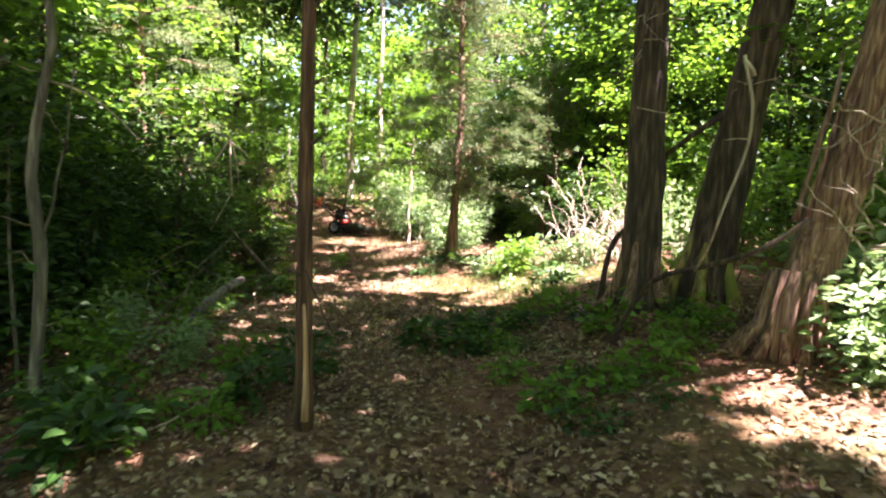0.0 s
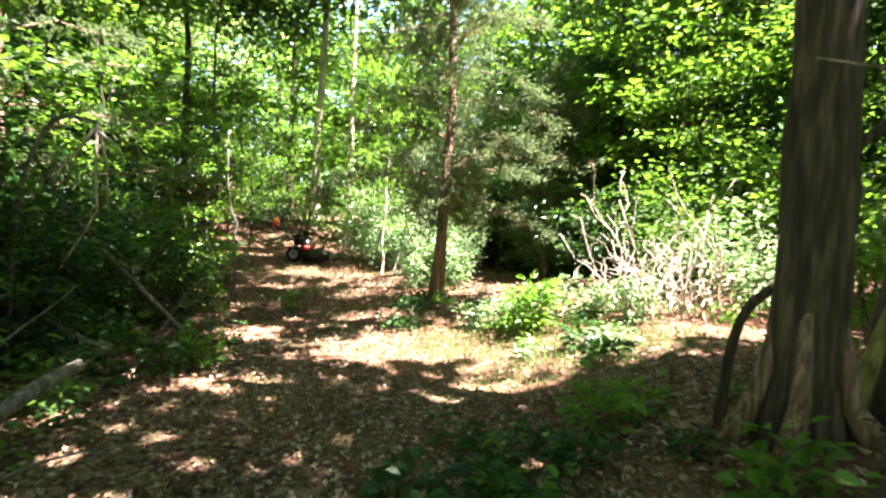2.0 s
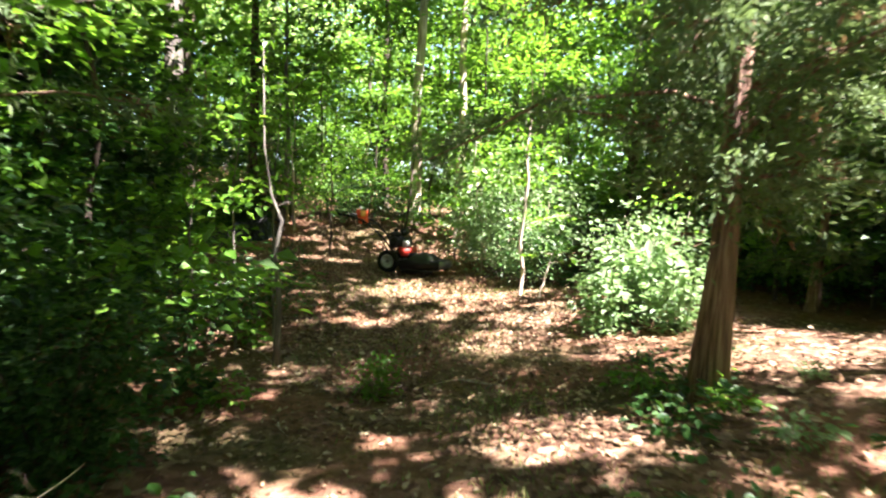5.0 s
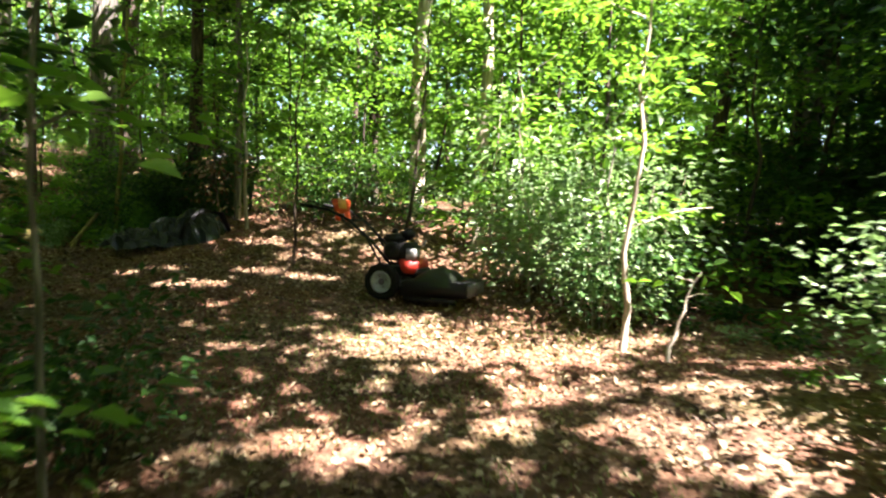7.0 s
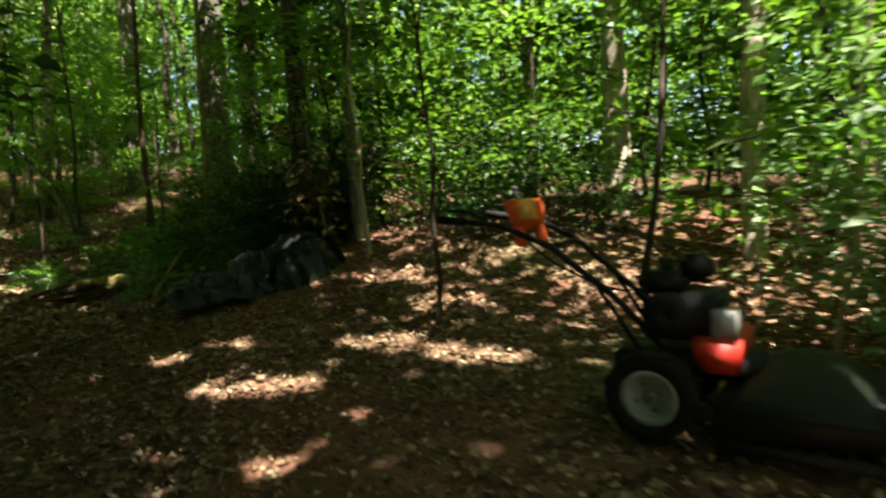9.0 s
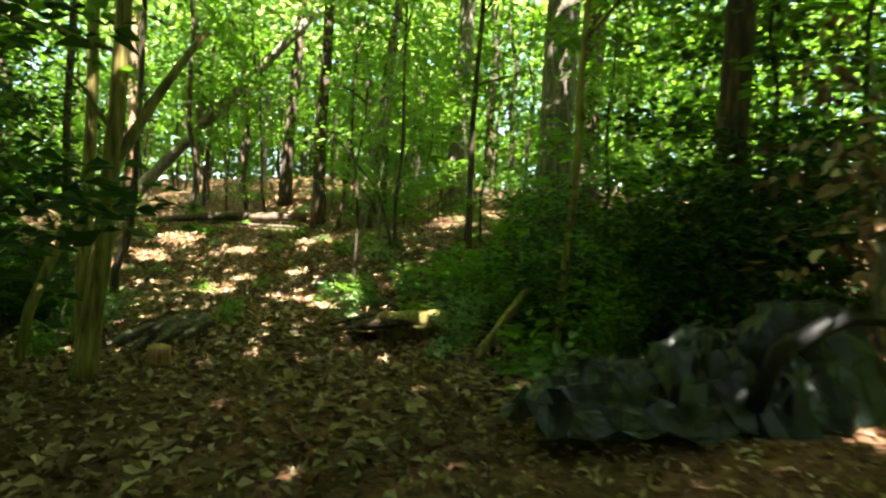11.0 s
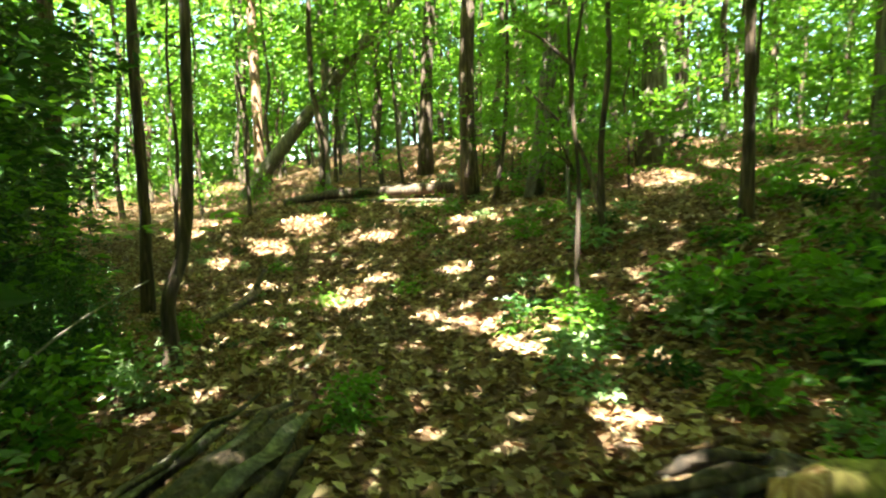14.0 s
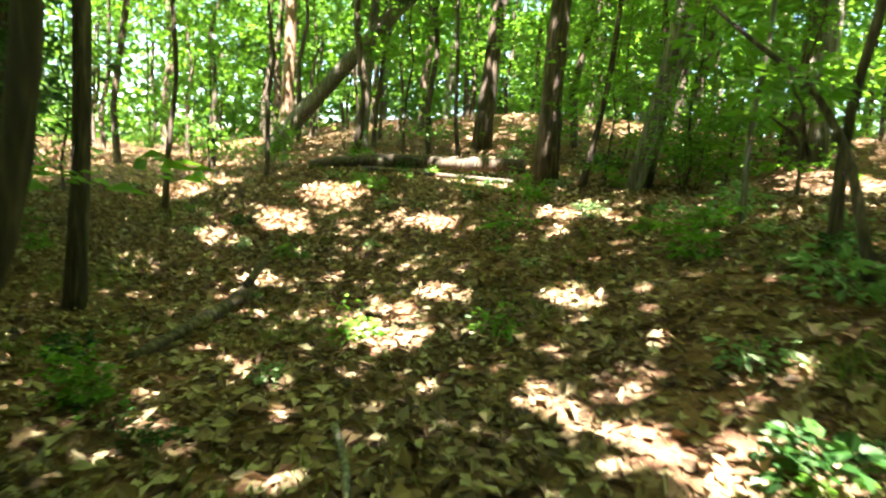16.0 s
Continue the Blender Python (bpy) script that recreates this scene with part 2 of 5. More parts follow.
def blades(P, D, N, L, W, fine=False):
    """Leaves as folded blades: base P, way D, face N, length L, width W."""
    n = len(P)
    D = D / (np.linalg.norm(D, axis=1)[:, None] + 1e-9)
    S = np.cross(D, N)
    S /= np.linalg.norm(S, axis=1)[:, None] + 1e-9
    U = np.cross(S, D)
    L, W = np.broadcast_to(L, (n,))[:, None], np.broadcast_to(W, (n,))[:, None]
    lift = 0.18 * W * U
    if fine:
        v = np.stack([P, P + D * L * 0.28 + S * W * 0.46 + lift, P + D * L * 0.62 + S * W * 0.4 + lift * 0.7, P + D * L - U * L * 0.12,
                      P + D * L * 0.62 - S * W * 0.4 + lift * 0.7, P + D * L * 0.28 - S * W * 0.46 + lift], 1)
        f = np.array([[0, 1, 2, 3], [0, 3, 4, 5]])
    else:
        v = np.stack([P, P + D * L * 0.45 + S * W * 0.5 + lift, P + D * L - U * L * 0.12, P + D * L * 0.45 - S * W * 0.5 + lift], 1)
        f = np.array([[0, 1, 2], [0, 2, 3]])
    k = v.shape[1]
    faces = (f[None] + (np.arange(n) * k)[:, None, None]).reshape(-1, f.shape[1])
    return v.reshape(-1, 3), faces


def sprays(centres, outward, per, spread, size, rng=RNG, flat=0.22, fine=False, droop=0.25, upward=1.0):
    """Flat sprays of leaves about centres, facing outward and up."""
    c = np.repeat(np.asarray(centres, float), per, 0)
    o = np.repeat(np.asarray(outward, float), per, 0)
    n = len(c)
    off = rng.normal(0, 1, (n, 3)) * np.array([spread, spread, spread * flat])
    way = off * np.array([1, 1, 0.3]) / (spread + 1e-6) + o * 0.9 + rng.normal(0, 0.45, (n, 3))
    way[:, 2] -= droop
    face = rng.normal(0, 0.42, (n, 3)) + np.array([0, 0, upward]) + 0.25 * o
    L = size * rng.uniform(0.65, 1.3, n)
    return blades(c + off, way, face, L, L * rng.uniform(0.5, 0.72, n), fine)


def tree_parts(base, h, r, crown_from, reach, limbs, per_limb, per, size, leaf, bark, rng, lean=(0, 0), spread=0.35, trunk_path=None, fine=False, flare=1.5, sides=9, up=0.35):
    """Trunk, limbs and crown of a broad-leaved tree, under the Empty base."""
    if trunk_path is None:
        n = 9
        t = np.linspace(0, 1, n)
        trunk_path = np.stack([lean[0] * t * h + rng.normal(0, 0.02 * h ** 0.5, n) * (t > 0), lean[1] * t * h + rng.normal(0, 0.02 * h ** 0.5, n) * (t > 0), t * h - 0.08], 1)
        trunk_path = np.insert(trunk_path, 1, trunk_path[0] * 0.93 + trunk_path[1] * 0.07, 0)
        t = np.insert(t, 1, 0.07)
    else:
        trunk_path = np.asarray(trunk_path, float)
        t = np.linspace(0, 1, len(trunk_path))
    rad = r * (1 - 0.82 * t)
    rad[0] *= flare
    part("trunk", Geo().add(*tube(trunk_path, rad, sides, 0.05, rng)), bark, base)
    cents, outs = [], []
    for i in range(limbs):
        f = crown_from + (1 - crown_from) * (i + rng.uniform(0.1, 0.9)) / limbs
        s = f * (len(trunk_path) - 1)
        j = min(int(s), len(trunk_path) - 2)
        a = trunk_path[j] + (trunk_path[j + 1] - trunk_path[j]) * (s - j)
        az = i * 2.4 + rng.uniform(-0.5, 0.5)
        ln = reach * (1.15 - 0.6 * f) * rng.uniform(0.7, 1.15)
        out_dir = np.array([math.cos(az), math.sin(az), rng.uniform(0.1, 0.55) * up / 0.35])
        b = a + out_dir * ln
        path = curve(a, b, 5, 0.06 * ln, 0.06, rng)
        part("limb", Geo().add(*tube(path, np.linspace(max(0.007, r * 0.32 * (1.1 - f)), 0.004, 5), 5, 0.04, rng)), bark, base)
        q = rng.uniform(0.3, 1.05, per_limb)[:, None]
        pos = a + (b - a) * q + rng.normal(0, 1, (per_limb, 3)) * np.array([0.22, 0.22, 0.1]) * ln
        cents.append(pos)
        outs.append(np.tile(out_dir / np.linalg.norm(out_dir), (per_limb, 1)))
    top = trunk_path[-1] + rng.normal(0, 0.25 * reach, (max(3, per_limb // 2), 3))
    cents.append(top)
    outs.append(np.tile([0, 0, 0.4], (len(top), 1)))
    v, f = sprays(np.concatenate(cents), np.concatenate(outs), per, spread, size, rng, fine=fine)
    g = Geo()
    g.v, g.f, g.n = [v], f.tolist(), len(v)
    part("crown", g, leaf, base, smooth=False)
    return base


def bush_parts(base, h, width, stems, per_stem, per, size, leaf, bark, rng, spread=0.12, stem_r=0.008, fine=False, low=0.25):
    """A shrub of several stems with leaves from near the ground up."""
    cents, outs = [], []
    for i in range(stems):
        az = i * 2.4 + rng.uniform(-0.4, 0.4)
        tip = np.array([math.cos(az) * width * rng.uniform(0.3, 1), math.sin(az) * width * rng.uniform(0.3, 1), h * rng.uniform(0.65, 1.05)])
        foot = np.array([math.cos(az), math.sin(az), 0]) * width * 0.12 - np.array([0, 0, 0.05])
        path = curve(foot, tip, 6, 0.05 * h, 0.05, rng)
        part("stem", Geo().add(*tube(path, np.linspace(stem_r, stem_r * 0.3, 6), 5, 0.04, rng)), bark, base)
        q = rng.uniform(low, 1.05, per_stem)[:, None]
        pos = foot + (tip - foot) * q + rng.normal(0, 1, (per_stem, 3)) * np.array([0.3, 0.3, 0.12]) * width
        pos[:, 2] = np.maximum(pos[:, 2], 0.06)
        cents.append(pos)
        d = pos * np.array([1, 1, 0.2])
        outs.append(d / (np.linalg.norm(d, axis=1)[:, None] + 1e-6))
    v, f = sprays(np.concatenate(cents), np.concatenate(outs), per, spread, size, rng, 0.4, fine)
    v[:, 2] = np.maximum(v[:, 2], 0.01)
    g = Geo()
    g.v, g.f, g.n = [v], f.tolist(), len(v)
    part("foliage", g, leaf, base, smooth=False)
    return base


def put(ob, x, y, turn=0.0, scale=1.0, z=None):
    m = pose(x, y, (float(gz(x, y)) if z is None else z) - 0.02, 0, 0, turn)
    c = copy_thing(ob, m)
    c.scale = (scale, scale, scale)
    return c


def place(ob, x, y, turn=0.0, scale=1.0):
    ob.matrix_basis = pose(x, y, float(gz(x, y)) - 0.02, 0, 0, turn)
    ob.scale = (scale, scale, scale)
    return ob


# the line walked, for keeping it clear
WALK = np.array([eye[:2] for t, eye, target, roll in PATH])


def clear_of_walk(x, y, d):
    return np.hypot(WALK[:, 0] - x, WALK[:, 1] - y).min() > d


# ---- ground ----
def spaced(lo, hi, cell, reach):
    mid = np.arange(lo, hi + cell / 2, cell)
    out_ = [lo - 0.5 * 1.45 ** k for k in range(1, 40) if 0.5 * 1.45 ** k < reach]
    return np.concatenate([out_[::-1], mid, [hi + lo - v for v in out_]])


gx, gy = spaced(-34, 14, 0.28, 1500), spaced(-8, 40, 0.28, 1500)
GX, GY = np.meshgrid(gx, gy)
GZ = gz(GX, GY)
lump = np.random.default_rng(3).normal(0, 1, GZ.shape)
for _ in range(2):
    lump = (lump + np.roll(lump, 1, 0) + np.roll(lump, 1, 1) + np.roll(lump, -1, 0) + np.roll(lump, -1, 1)) / 5
GZ = GZ + 0.03 * lump
nx, ny = len(gx), len(gy)
idx = np.arange(nx * ny).reshape(ny, nx)
quads = np.stack([idx[:-1, :-1], idx[:-1, 1:], idx[1:, 1:], idx[1:, :-1]], -1).reshape(-1, 4)
ground = new("ground", mesh_of("ground", np.stack([GX, GY, GZ], -1).reshape(-1, 3), quads, SOIL))
tagged(ground, "red-brown forest floor of clay and leaf mould", "ground", kind="structure")

# ---- trees in the distance and round about ----
TALL = []
for i in range(5):
    rng = np.random.default_rng(100 + i)
    base = thing("forest_tree", "tall slender grey-barked forest tree in full summer leaf", "tree", group="forest trees")
    tree_parts(base, rng.uniform(11, 14), rng.uniform(0.1, 0.2), 0.2, 2.6, 7, 15, 20, 0.25, MAPLE, (BARK_DARK, BARK_GREY)[i % 2], rng, (rng.uniform(-0.03, 0.03), rng.uniform(-0.03, 0.03)), 0.5)
    TALL.append(base)
YOUNG = []
for i in range(5):
    rng = np.random.default_rng(200 + i)
    base = thing("young_tree", "slim young broad-leaved tree with layered bright green leaves", "tree", group="young trees")
    tree_parts(base, rng.uniform(4.0, 6.0), rng.uniform(0.025, 0.045), 0.18, 1.5, 8, 11, 15, 0.15, MAPLE, BARK_DARK, rng, (rng.uniform(-0.06, 0.06), rng.uniform(-0.06, 0.06)), 0.28)
    YOUNG.append(base)
SHRUB = []
for i in range(4):
    rng = np.random.default_rng(300 + i)
    base = thing("shrub", "leafy green woodland shrub with thin stems", "shrub", group="shrubs")
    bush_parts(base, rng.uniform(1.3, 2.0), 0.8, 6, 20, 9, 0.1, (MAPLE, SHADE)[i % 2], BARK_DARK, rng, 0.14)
    SHRUB.append(base)

# openings in the canopy, as the sunny spots that they leave on the ground: x, y, half-width, half-depth
GAPS = [(2.3, 3.0, 0.9, 0.7), (0.6, 8.8, 1.4, 0.6), (1.5, 8.2, 1.2, 0.9), (-0.5, 8.4, 0.6, 0.4), (-1.9, 9.3, 0.4, 0.4), (-0.6, 10.4, 0.5, 0.3), (-1.0, 11.5, 0.6, 0.4), (2.5, 8.4, 1.1, 1.0), (0.0, 8.7, 1.1, 0.6),
        (-1.5, 7.2, 0.35, 0.25), (-3.7, 12.3, 0.5, 0.35), (0.47, 7.15, 0.4, 0.2), (-1.5, 5.2, 0.15, 0.06), (-0.6, 12.8, 1.1, 0.45), (-2.6, 13.6, 0.25, 0.15), (-2.7, 15.5, 0.55, 0.35), (-2.1, 15.95, 0.8, 0.4), (-1.4, 16.4, 0.6, 0.4), (-0.9, 16.2, 0.7, 0.5), (-1.6, 15.6, 0.8, 0.4), (-1.0, 17.6, 0.8, 0.6), (-2.6, 16.35, 0.4, 0.12), (-1.8, 20.6, 1.2, 0.5), (-3.4, 20.8, 0.9, 0.3), (-0.6, 21.6, 1.0, 0.5),
        (0.2, 13.7, 1.0, 0.8), (-4.8, 18.1, 0.25, 0.08), (-5.9, 17.95, 0.22, 0.05), (-6.3, 17.65, 0.18, 0.05), (-4.7, 18.9, 0.35, 0.12), (-5.5, 19.4, 0.35, 0.12), (-5.2, 17.35, 0.35, 0.1), (-4.2, 17.9, 0.45, 0.15), (-5.6, 17.2, 0.16, 0.04), (-4.6, 16.5, 0.14, 0.04), (-5.2, 16.5, 0.14, 0.04), (-1.2, 17.2, 0.6, 0.5), (-0.2, 14.6, 0.7, 0.12), (-1.2, 16.0, 0.7, 0.45), (0.3, 15.2, 0.5, 0.1)]
GAPS_FAR = [(-15.6, 20.55, 0.5, 0.22), (-16.0, 20.9, 0.35, 0.15), (-13.3, 20.95, 0.4, 0.14), (-12.95, 21.2, 0.4, 0.14), (-12.5, 21.15, 0.4, 0.16), (-12.4, 20.8, 0.35, 0.12), (-12.1, 20.85, 0.4, 0.12), (-11.0, 20.35, 0.22, 0.08), (-15.2, 21.9, 0.3, 0.14),
            (-16.1, 21.4, 0.35, 0.12), (-14.0, 20.85, 0.3, 0.1), (-21.0, 22.0, 0.9, 0.45), (-20.1, 21.05, 0.8, 0.25), (-25.0, 20.7, 1.3, 0.6), (-21.0, 24.5, 1.3, 0.6), (-16.3, 27.2, 1.4, 0.9), (-17.2, 23.5, 0.5, 0.25), (-19.8, 20.1, 0.6, 0.25),
            (-23.4, 20.0, 1.2, 0.45), (-13.9, 26.2, 0.8, 0.5), (-17.8, 20.2, 0.35, 0.15), (-18.4, 22.4, 0.5, 0.2)]


# openings that let the sun onto leaves well above the ground
GAPS_HIGH = [(-5.2, 21.2, 1.8, 1.1), (-3.6, 21.4, 1.5, 1.1), (-2.6, 19.6, 1.4, 0.9), (2.2, 11.4, 1.2, 0.8), (3.0, 12.1, 1.3, 1.0), (4.2, 12.0, 1.2, 1.0), (-1.6, 12.0, 1.1, 0.7), (-1.9, 18.6, 1.3, 1.0), (1.2, 12.2, 1.4, 1.1), (-5.4, 9.4, 1.4, 2.5), (-0.6, 20.0, 1.6, 1.0), (-4.6, 21.2, 1.4, 0.9)]


def shades_gap(x, y, h, reach):
    """Whether a tree there would stand between the sun and a sunny spot."""
    for s in np.arange(0, h / math.tan(SUN_EL), 0.4):
        px, py = x - SUN_DIR.x * s, y - SUN_DIR.y * s
        for a, b, ra, rb in GAPS + GAPS_FAR + (GAPS_HIGH if h > 9 else []):
            if ((px - a) / (ra + reach)) ** 2 + ((py - b) / (rb + reach)) ** 2 < 1:
                return True
    return False


used = {}


def scatter(kinds, n, box, keep, gap, rng, scales=(0.8, 1.25), tall=0.0):
    spots = []
    tries = 0
    while len(spots) < n and tries < n * 60:
        tries += 1
        x, y = rng.uniform(box[0], box[1]), rng.uniform(box[2], box[3])
        if tall and shades_gap(x, y, tall, 0.18 * tall if tall > 8 else 0.7):
            continue
        if not keep(x, y) or any((x - a) ** 2 + (y - b) ** 2 < gap * gap for a, b in spots):
            continue
        spots.append((x, y))
        k = kinds[rng.integers(len(kinds))]
        s = rng.uniform(*scales)
        if k.name not in used:
            used[k.name] = 1
            place(k, x, y, rng.uniform(0, 360), s)
        else:
            put(k, x, y, rng.uniform(0, 360), s)


def open_floor(x, y):
    """The trodden ground that stays free of trees."""
    u = (x + 15.5) / 7.5, (y - 20.6) / 4.2
    return u[0] ** 2 + u[1] ** 2 < 1


def thick_side(x, y):
    return x > -4.8 and y > 18.8 or x > 3.4 or x < -4.6 and y < 15.5


rng = np.random.default_rng(11)
scatter(TALL, 62, (-62, -12, 6, 62), lambda x, y: not open_floor(x, y) and clear_of_walk(x, y, 9) and y > 12 - (x + 12) * 0.3, 2.6, rng, tall=14.0)
scatter(TALL, 26, (-12, 26, 24, 52), lambda x, y: True, 3.2, rng, tall=14.0)
scatter(TALL, 16, (5, 24, -8, 24), lambda x, y: clear_of_walk(x, y, 4), 3.2, rng, tall=14.0)
scatter(TALL, 14, (-26, -6, -10, 13), lambda x, y: clear_of_walk(x, y, 6), 3.2, rng, tall=14.0)
scatter(YOUNG, 32, (-4.5, 12, 19.5, 30), thick_side, 1.1, rng, tall=4.5)
scatter(YOUNG, 24, (4.8, 11, 2, 20), lambda x, y: True, 1.2, rng, tall=4.5)
scatter(YOUNG, 34, (-10, -4.2, 1, 15), lambda x, y: thick_side(x, y) and clear_of_walk(x, y, 2.4), 1.2, rng, tall=4.5)
scatter(YOUNG, 28, (-45, -9, 14, 48), lambda x, y: not open_floor(x, y) and clear_of_walk(x, y, 6), 2.4, rng, tall=4.5)
scatter(SHRUB, 38, (-4.2, 9, 18.8, 25), lambda x, y: x > 0.3 or y > 23.8, 0.7, rng, (0.6, 1.1))
scatter(SHRUB, 26, (3.2, 8, 4, 19), lambda x, y: x > 3.2, 0.8, rng, (0.6, 1.2))
scatter(SHRUB, 20, (-8, -3.9, 3, 14.5), lambda x, y: x < -4 and clear_of_walk(x, y, 1.6), 0.8, rng, (0.6, 1.2))
scatter(SHRUB, 22, (-45, -10, 14, 44), lambda x, y: not open_floor(x, y) and clear_of_walk(x, y, 7), 2.0, rng, (0.4, 0.8))


POLES = []
for i in range(3):
    rng = np.random.default_rng(230 + i)
    base = thing("pole_tree", "slender straight dark trunk with a thin high crown", "tree", group="pole trees")
    tree_parts(base, rng.uniform(9, 11), rng.uniform(0.06, 0.09), 0.42, 1.6, 4, 9, 12, 0.2, DIM_MAPLE, BARK_DARK, rng, (rng.uniform(-0.04, 0.04), 0), 0.35, flare=1.3, sides=7)
    POLES.append(base)
rng = np.random.default_rng(17)
scatter(POLES, 58, (-42, -17, 17, 40), lambda x, y: not open_floor(x, y) and y > 0.5 * (-x - 22) and (y > 26.5 or x < -23.5), 1.3, rng, (0.7, 1.2))


# ---- canopy overhead: unseen leaf sprays added to shade the ground ----
rng = np.random.default_rng(21)
n = 36000
cx, cy, cz = rng.uniform(-32, 18, n), rng.uniform(-6, 38, n), rng.uniform(7.5, 12.5, n)


def ground_below(x, y, z):
    """Where the sun throws the shadow of a point on the ground."""
    back = (z - 0.3) / math.tan(SUN_EL)
    return x - SUN_DIR.x * back, y - SUN_DIR.y * back


# how closed the canopy is, by the ground that it shades
sx, sy = ground_below(cx, cy, cz)
cover = np.full(n, 0.12)
for a, b, ra, rb, c in ((-1.0, 2.2, 6.5, 4.2, 1.0), (0.4, 5.2, 5.0, 2.6, 1.0), (-4.8, 5.6, 3.6, 6.0, 1.0), (-6.6, 7.5, 3.2, 7.5, 0.3), (-3.5, 7.0, 1.5, 2.6, 0.95), (-7.8, 15.8, 5.0, 4.6, 1.0), (-5.2, 16.4, 2.6, 2.4, 1.0), (-6.0, 13.0, 2.6, 4.0, 1.0), (-3.0, 17.4, 1.7, 1.1, 1.0), (4.8, 16.0, 3.4, 3.6, 1.0),
                        (-1.6, 11.0, 2.4, 4.0, 0.5), (-3.0, 8.3, 1.5, 1.8, 1.0), (3.0, 5.8, 2.0, 1.5, 1.0), (4.2, 20.0, 4.2, 4.0, 1.0), (-21.0, 15.0, 6.0, 4.0, 0.9), (5.0, 7.5, 2.4, 4.0, 0.7), (1.3, 16.5, 2.6, 2.6, 1.0), (-10.0, 20.5, 6.0, 5.0, 1.0), (-17.5, 22.0, 12.0, 9.0, 0.95), (-15.0, 20.3, 7.5, 5.0, 1.0)):
    cover = np.maximum(cover, c * np.clip(1.6 - 1.2 * np.hypot((sx - a) / ra, (sy - b) / rb), 0, 1))
C = np.stack([cx, cy, cz], 1)[rng.uniform(0, 1, n) < cover]
v, f = sprays(C, np.zeros_like(C), 16, 0.42, 0.3, rng, 0.3)
leaf = v.reshape(-1, 4, 3)
sx, sy = ground_below(*leaf.mean(1).T)
lit = np.zeros(len(leaf))
for a, b, ra, rb in GAPS + GAPS_FAR + GAPS_HIGH:
    lit = np.maximum(lit, np.exp(-0.7 * (((sx - a) / (ra + 0.06)) ** 2 + ((sy - b) / (rb + 0.06)) ** 2) ** 2))
# western canopy: thinned, brighter leaves added to raise the light below
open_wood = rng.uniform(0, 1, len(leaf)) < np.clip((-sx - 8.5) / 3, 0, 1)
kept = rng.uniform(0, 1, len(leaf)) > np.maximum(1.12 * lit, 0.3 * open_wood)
for name, label, mask, mat in (("shading_canopy", "unseen dark green leaf canopy added overhead to shade the ground", ~open_wood, CANOPY), ("fill_light_canopy", "unseen thin light green canopy added to brighten the open wood", open_wood, FILL_LEAF)):
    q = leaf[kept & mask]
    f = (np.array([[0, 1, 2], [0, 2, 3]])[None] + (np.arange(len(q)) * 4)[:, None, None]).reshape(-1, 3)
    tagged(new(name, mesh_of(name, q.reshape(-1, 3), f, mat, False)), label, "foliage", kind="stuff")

# ---- far woods ----
rng = np.random.default_rng(31)
n = 7500
az, rad = rng.uniform(0, 2 * np.pi, n), rng.uniform(36, 62, n)
C = np.stack([-8 + rad * np.cos(az), 16 + rad * np.sin(az), np.zeros(n)], 1)
C[:, 2] = gz(C[:, 0], C[:, 1]) + 17 * rng.uniform(0, 1, n) ** 1.5 + 0.2
v, f = sprays(C, np.zeros_like(C), 16, 1.1, 0.75, rng, 0.5)
far_leaves = v.reshape(-1, 4, 3)


n = 3000
az, rad = rng.uniform(0, 2 * np.pi, n), rng.uniform(25, 36, n)
C = np.stack([-8 + rad * np.cos(az), 14 + rad * np.sin(az), np.zeros(n)], 1)
C[:, 2] = gz(C[:, 0], C[:, 1]) + 14 * rng.uniform(0, 1, n) + 0.3
C = C[(C[:, 0] > -14) | (C[:, 2] > 5.5) | (rad > 31)]
v, f = sprays(C, np.zeros_like(C), 14, 0.8, 0.42, rng, 0.45)
behind = v.reshape(-1, 4, 3)
for name, leaf, label in (("far_woods", far_leaves, "dense far green woods in summer leaf"), ("woods_behind", behind, "green mass of woods behind the nearer trees")):
    # western woods take the darkened maple green in place of shade
    west = leaf[:, 0, 0] < -14
    for mask, mat in ((west, DIM_MAPLE), (~west, MAPLE)):
        q = leaf[mask]
        f = (np.array([[0, 1, 2], [0, 2, 3]])[None] + (np.arange(len(q)) * 4)[:, None, None]).reshape(-1, 3)
        tagged(new(name, mesh_of(name, q.reshape(-1, 3), f, mat, False)), label, "trees", kind="stuff")


# ---- single trunks, saplings, dead wood ----
def stem_thing(name, label, category, points, r0, r1, bark, group="", sides=9, part_name="trunk", rough=0.06, flare=1.0, sink=0.05, rng=RNG):
    """A thing of one limb along world points; its Empty stands at the foot."""
    p = np.asarray(points, float)
    foot = p[0].copy()
    base = new(name)
    base.empty_display_size = 0.1
    base.matrix_basis = pose(*foot)
    tagged(base, label, category, group)
    t = np.linspace(0, 1, len(p) * 3 - 2)
    q = np.stack([np.interp(t, np.linspace(0, 1, len(p)), p[:, k]) for k in range(3)], 1)
    for _ in range(2):
        q[1:-1] = (q[:-2] + 2 * q[1:-1] + q[2:]) / 4
    q = q - foot
    q[0, 2] -= sink
    r = r0 + (r1 - r0) * t
    r[0] *= flare
    r[1] *= 1 + (flare - 1) * 0.4
    part(part_name, Geo().add(*tube(q, r, sides, rough, rng)), bark, base)
    return base


def twig_part(base, points, r0, r1, bark, name="branch", sides=5, rng=RNG):
    """A side branch, in world points, under base."""
    q = np.asarray(points, float) - np.array(base.matrix_basis.translation)
    return part(name, Geo().add(*tube(q, np.linspace(r0, r1, len(q)), sides, 0.05, rng)), bark, base)


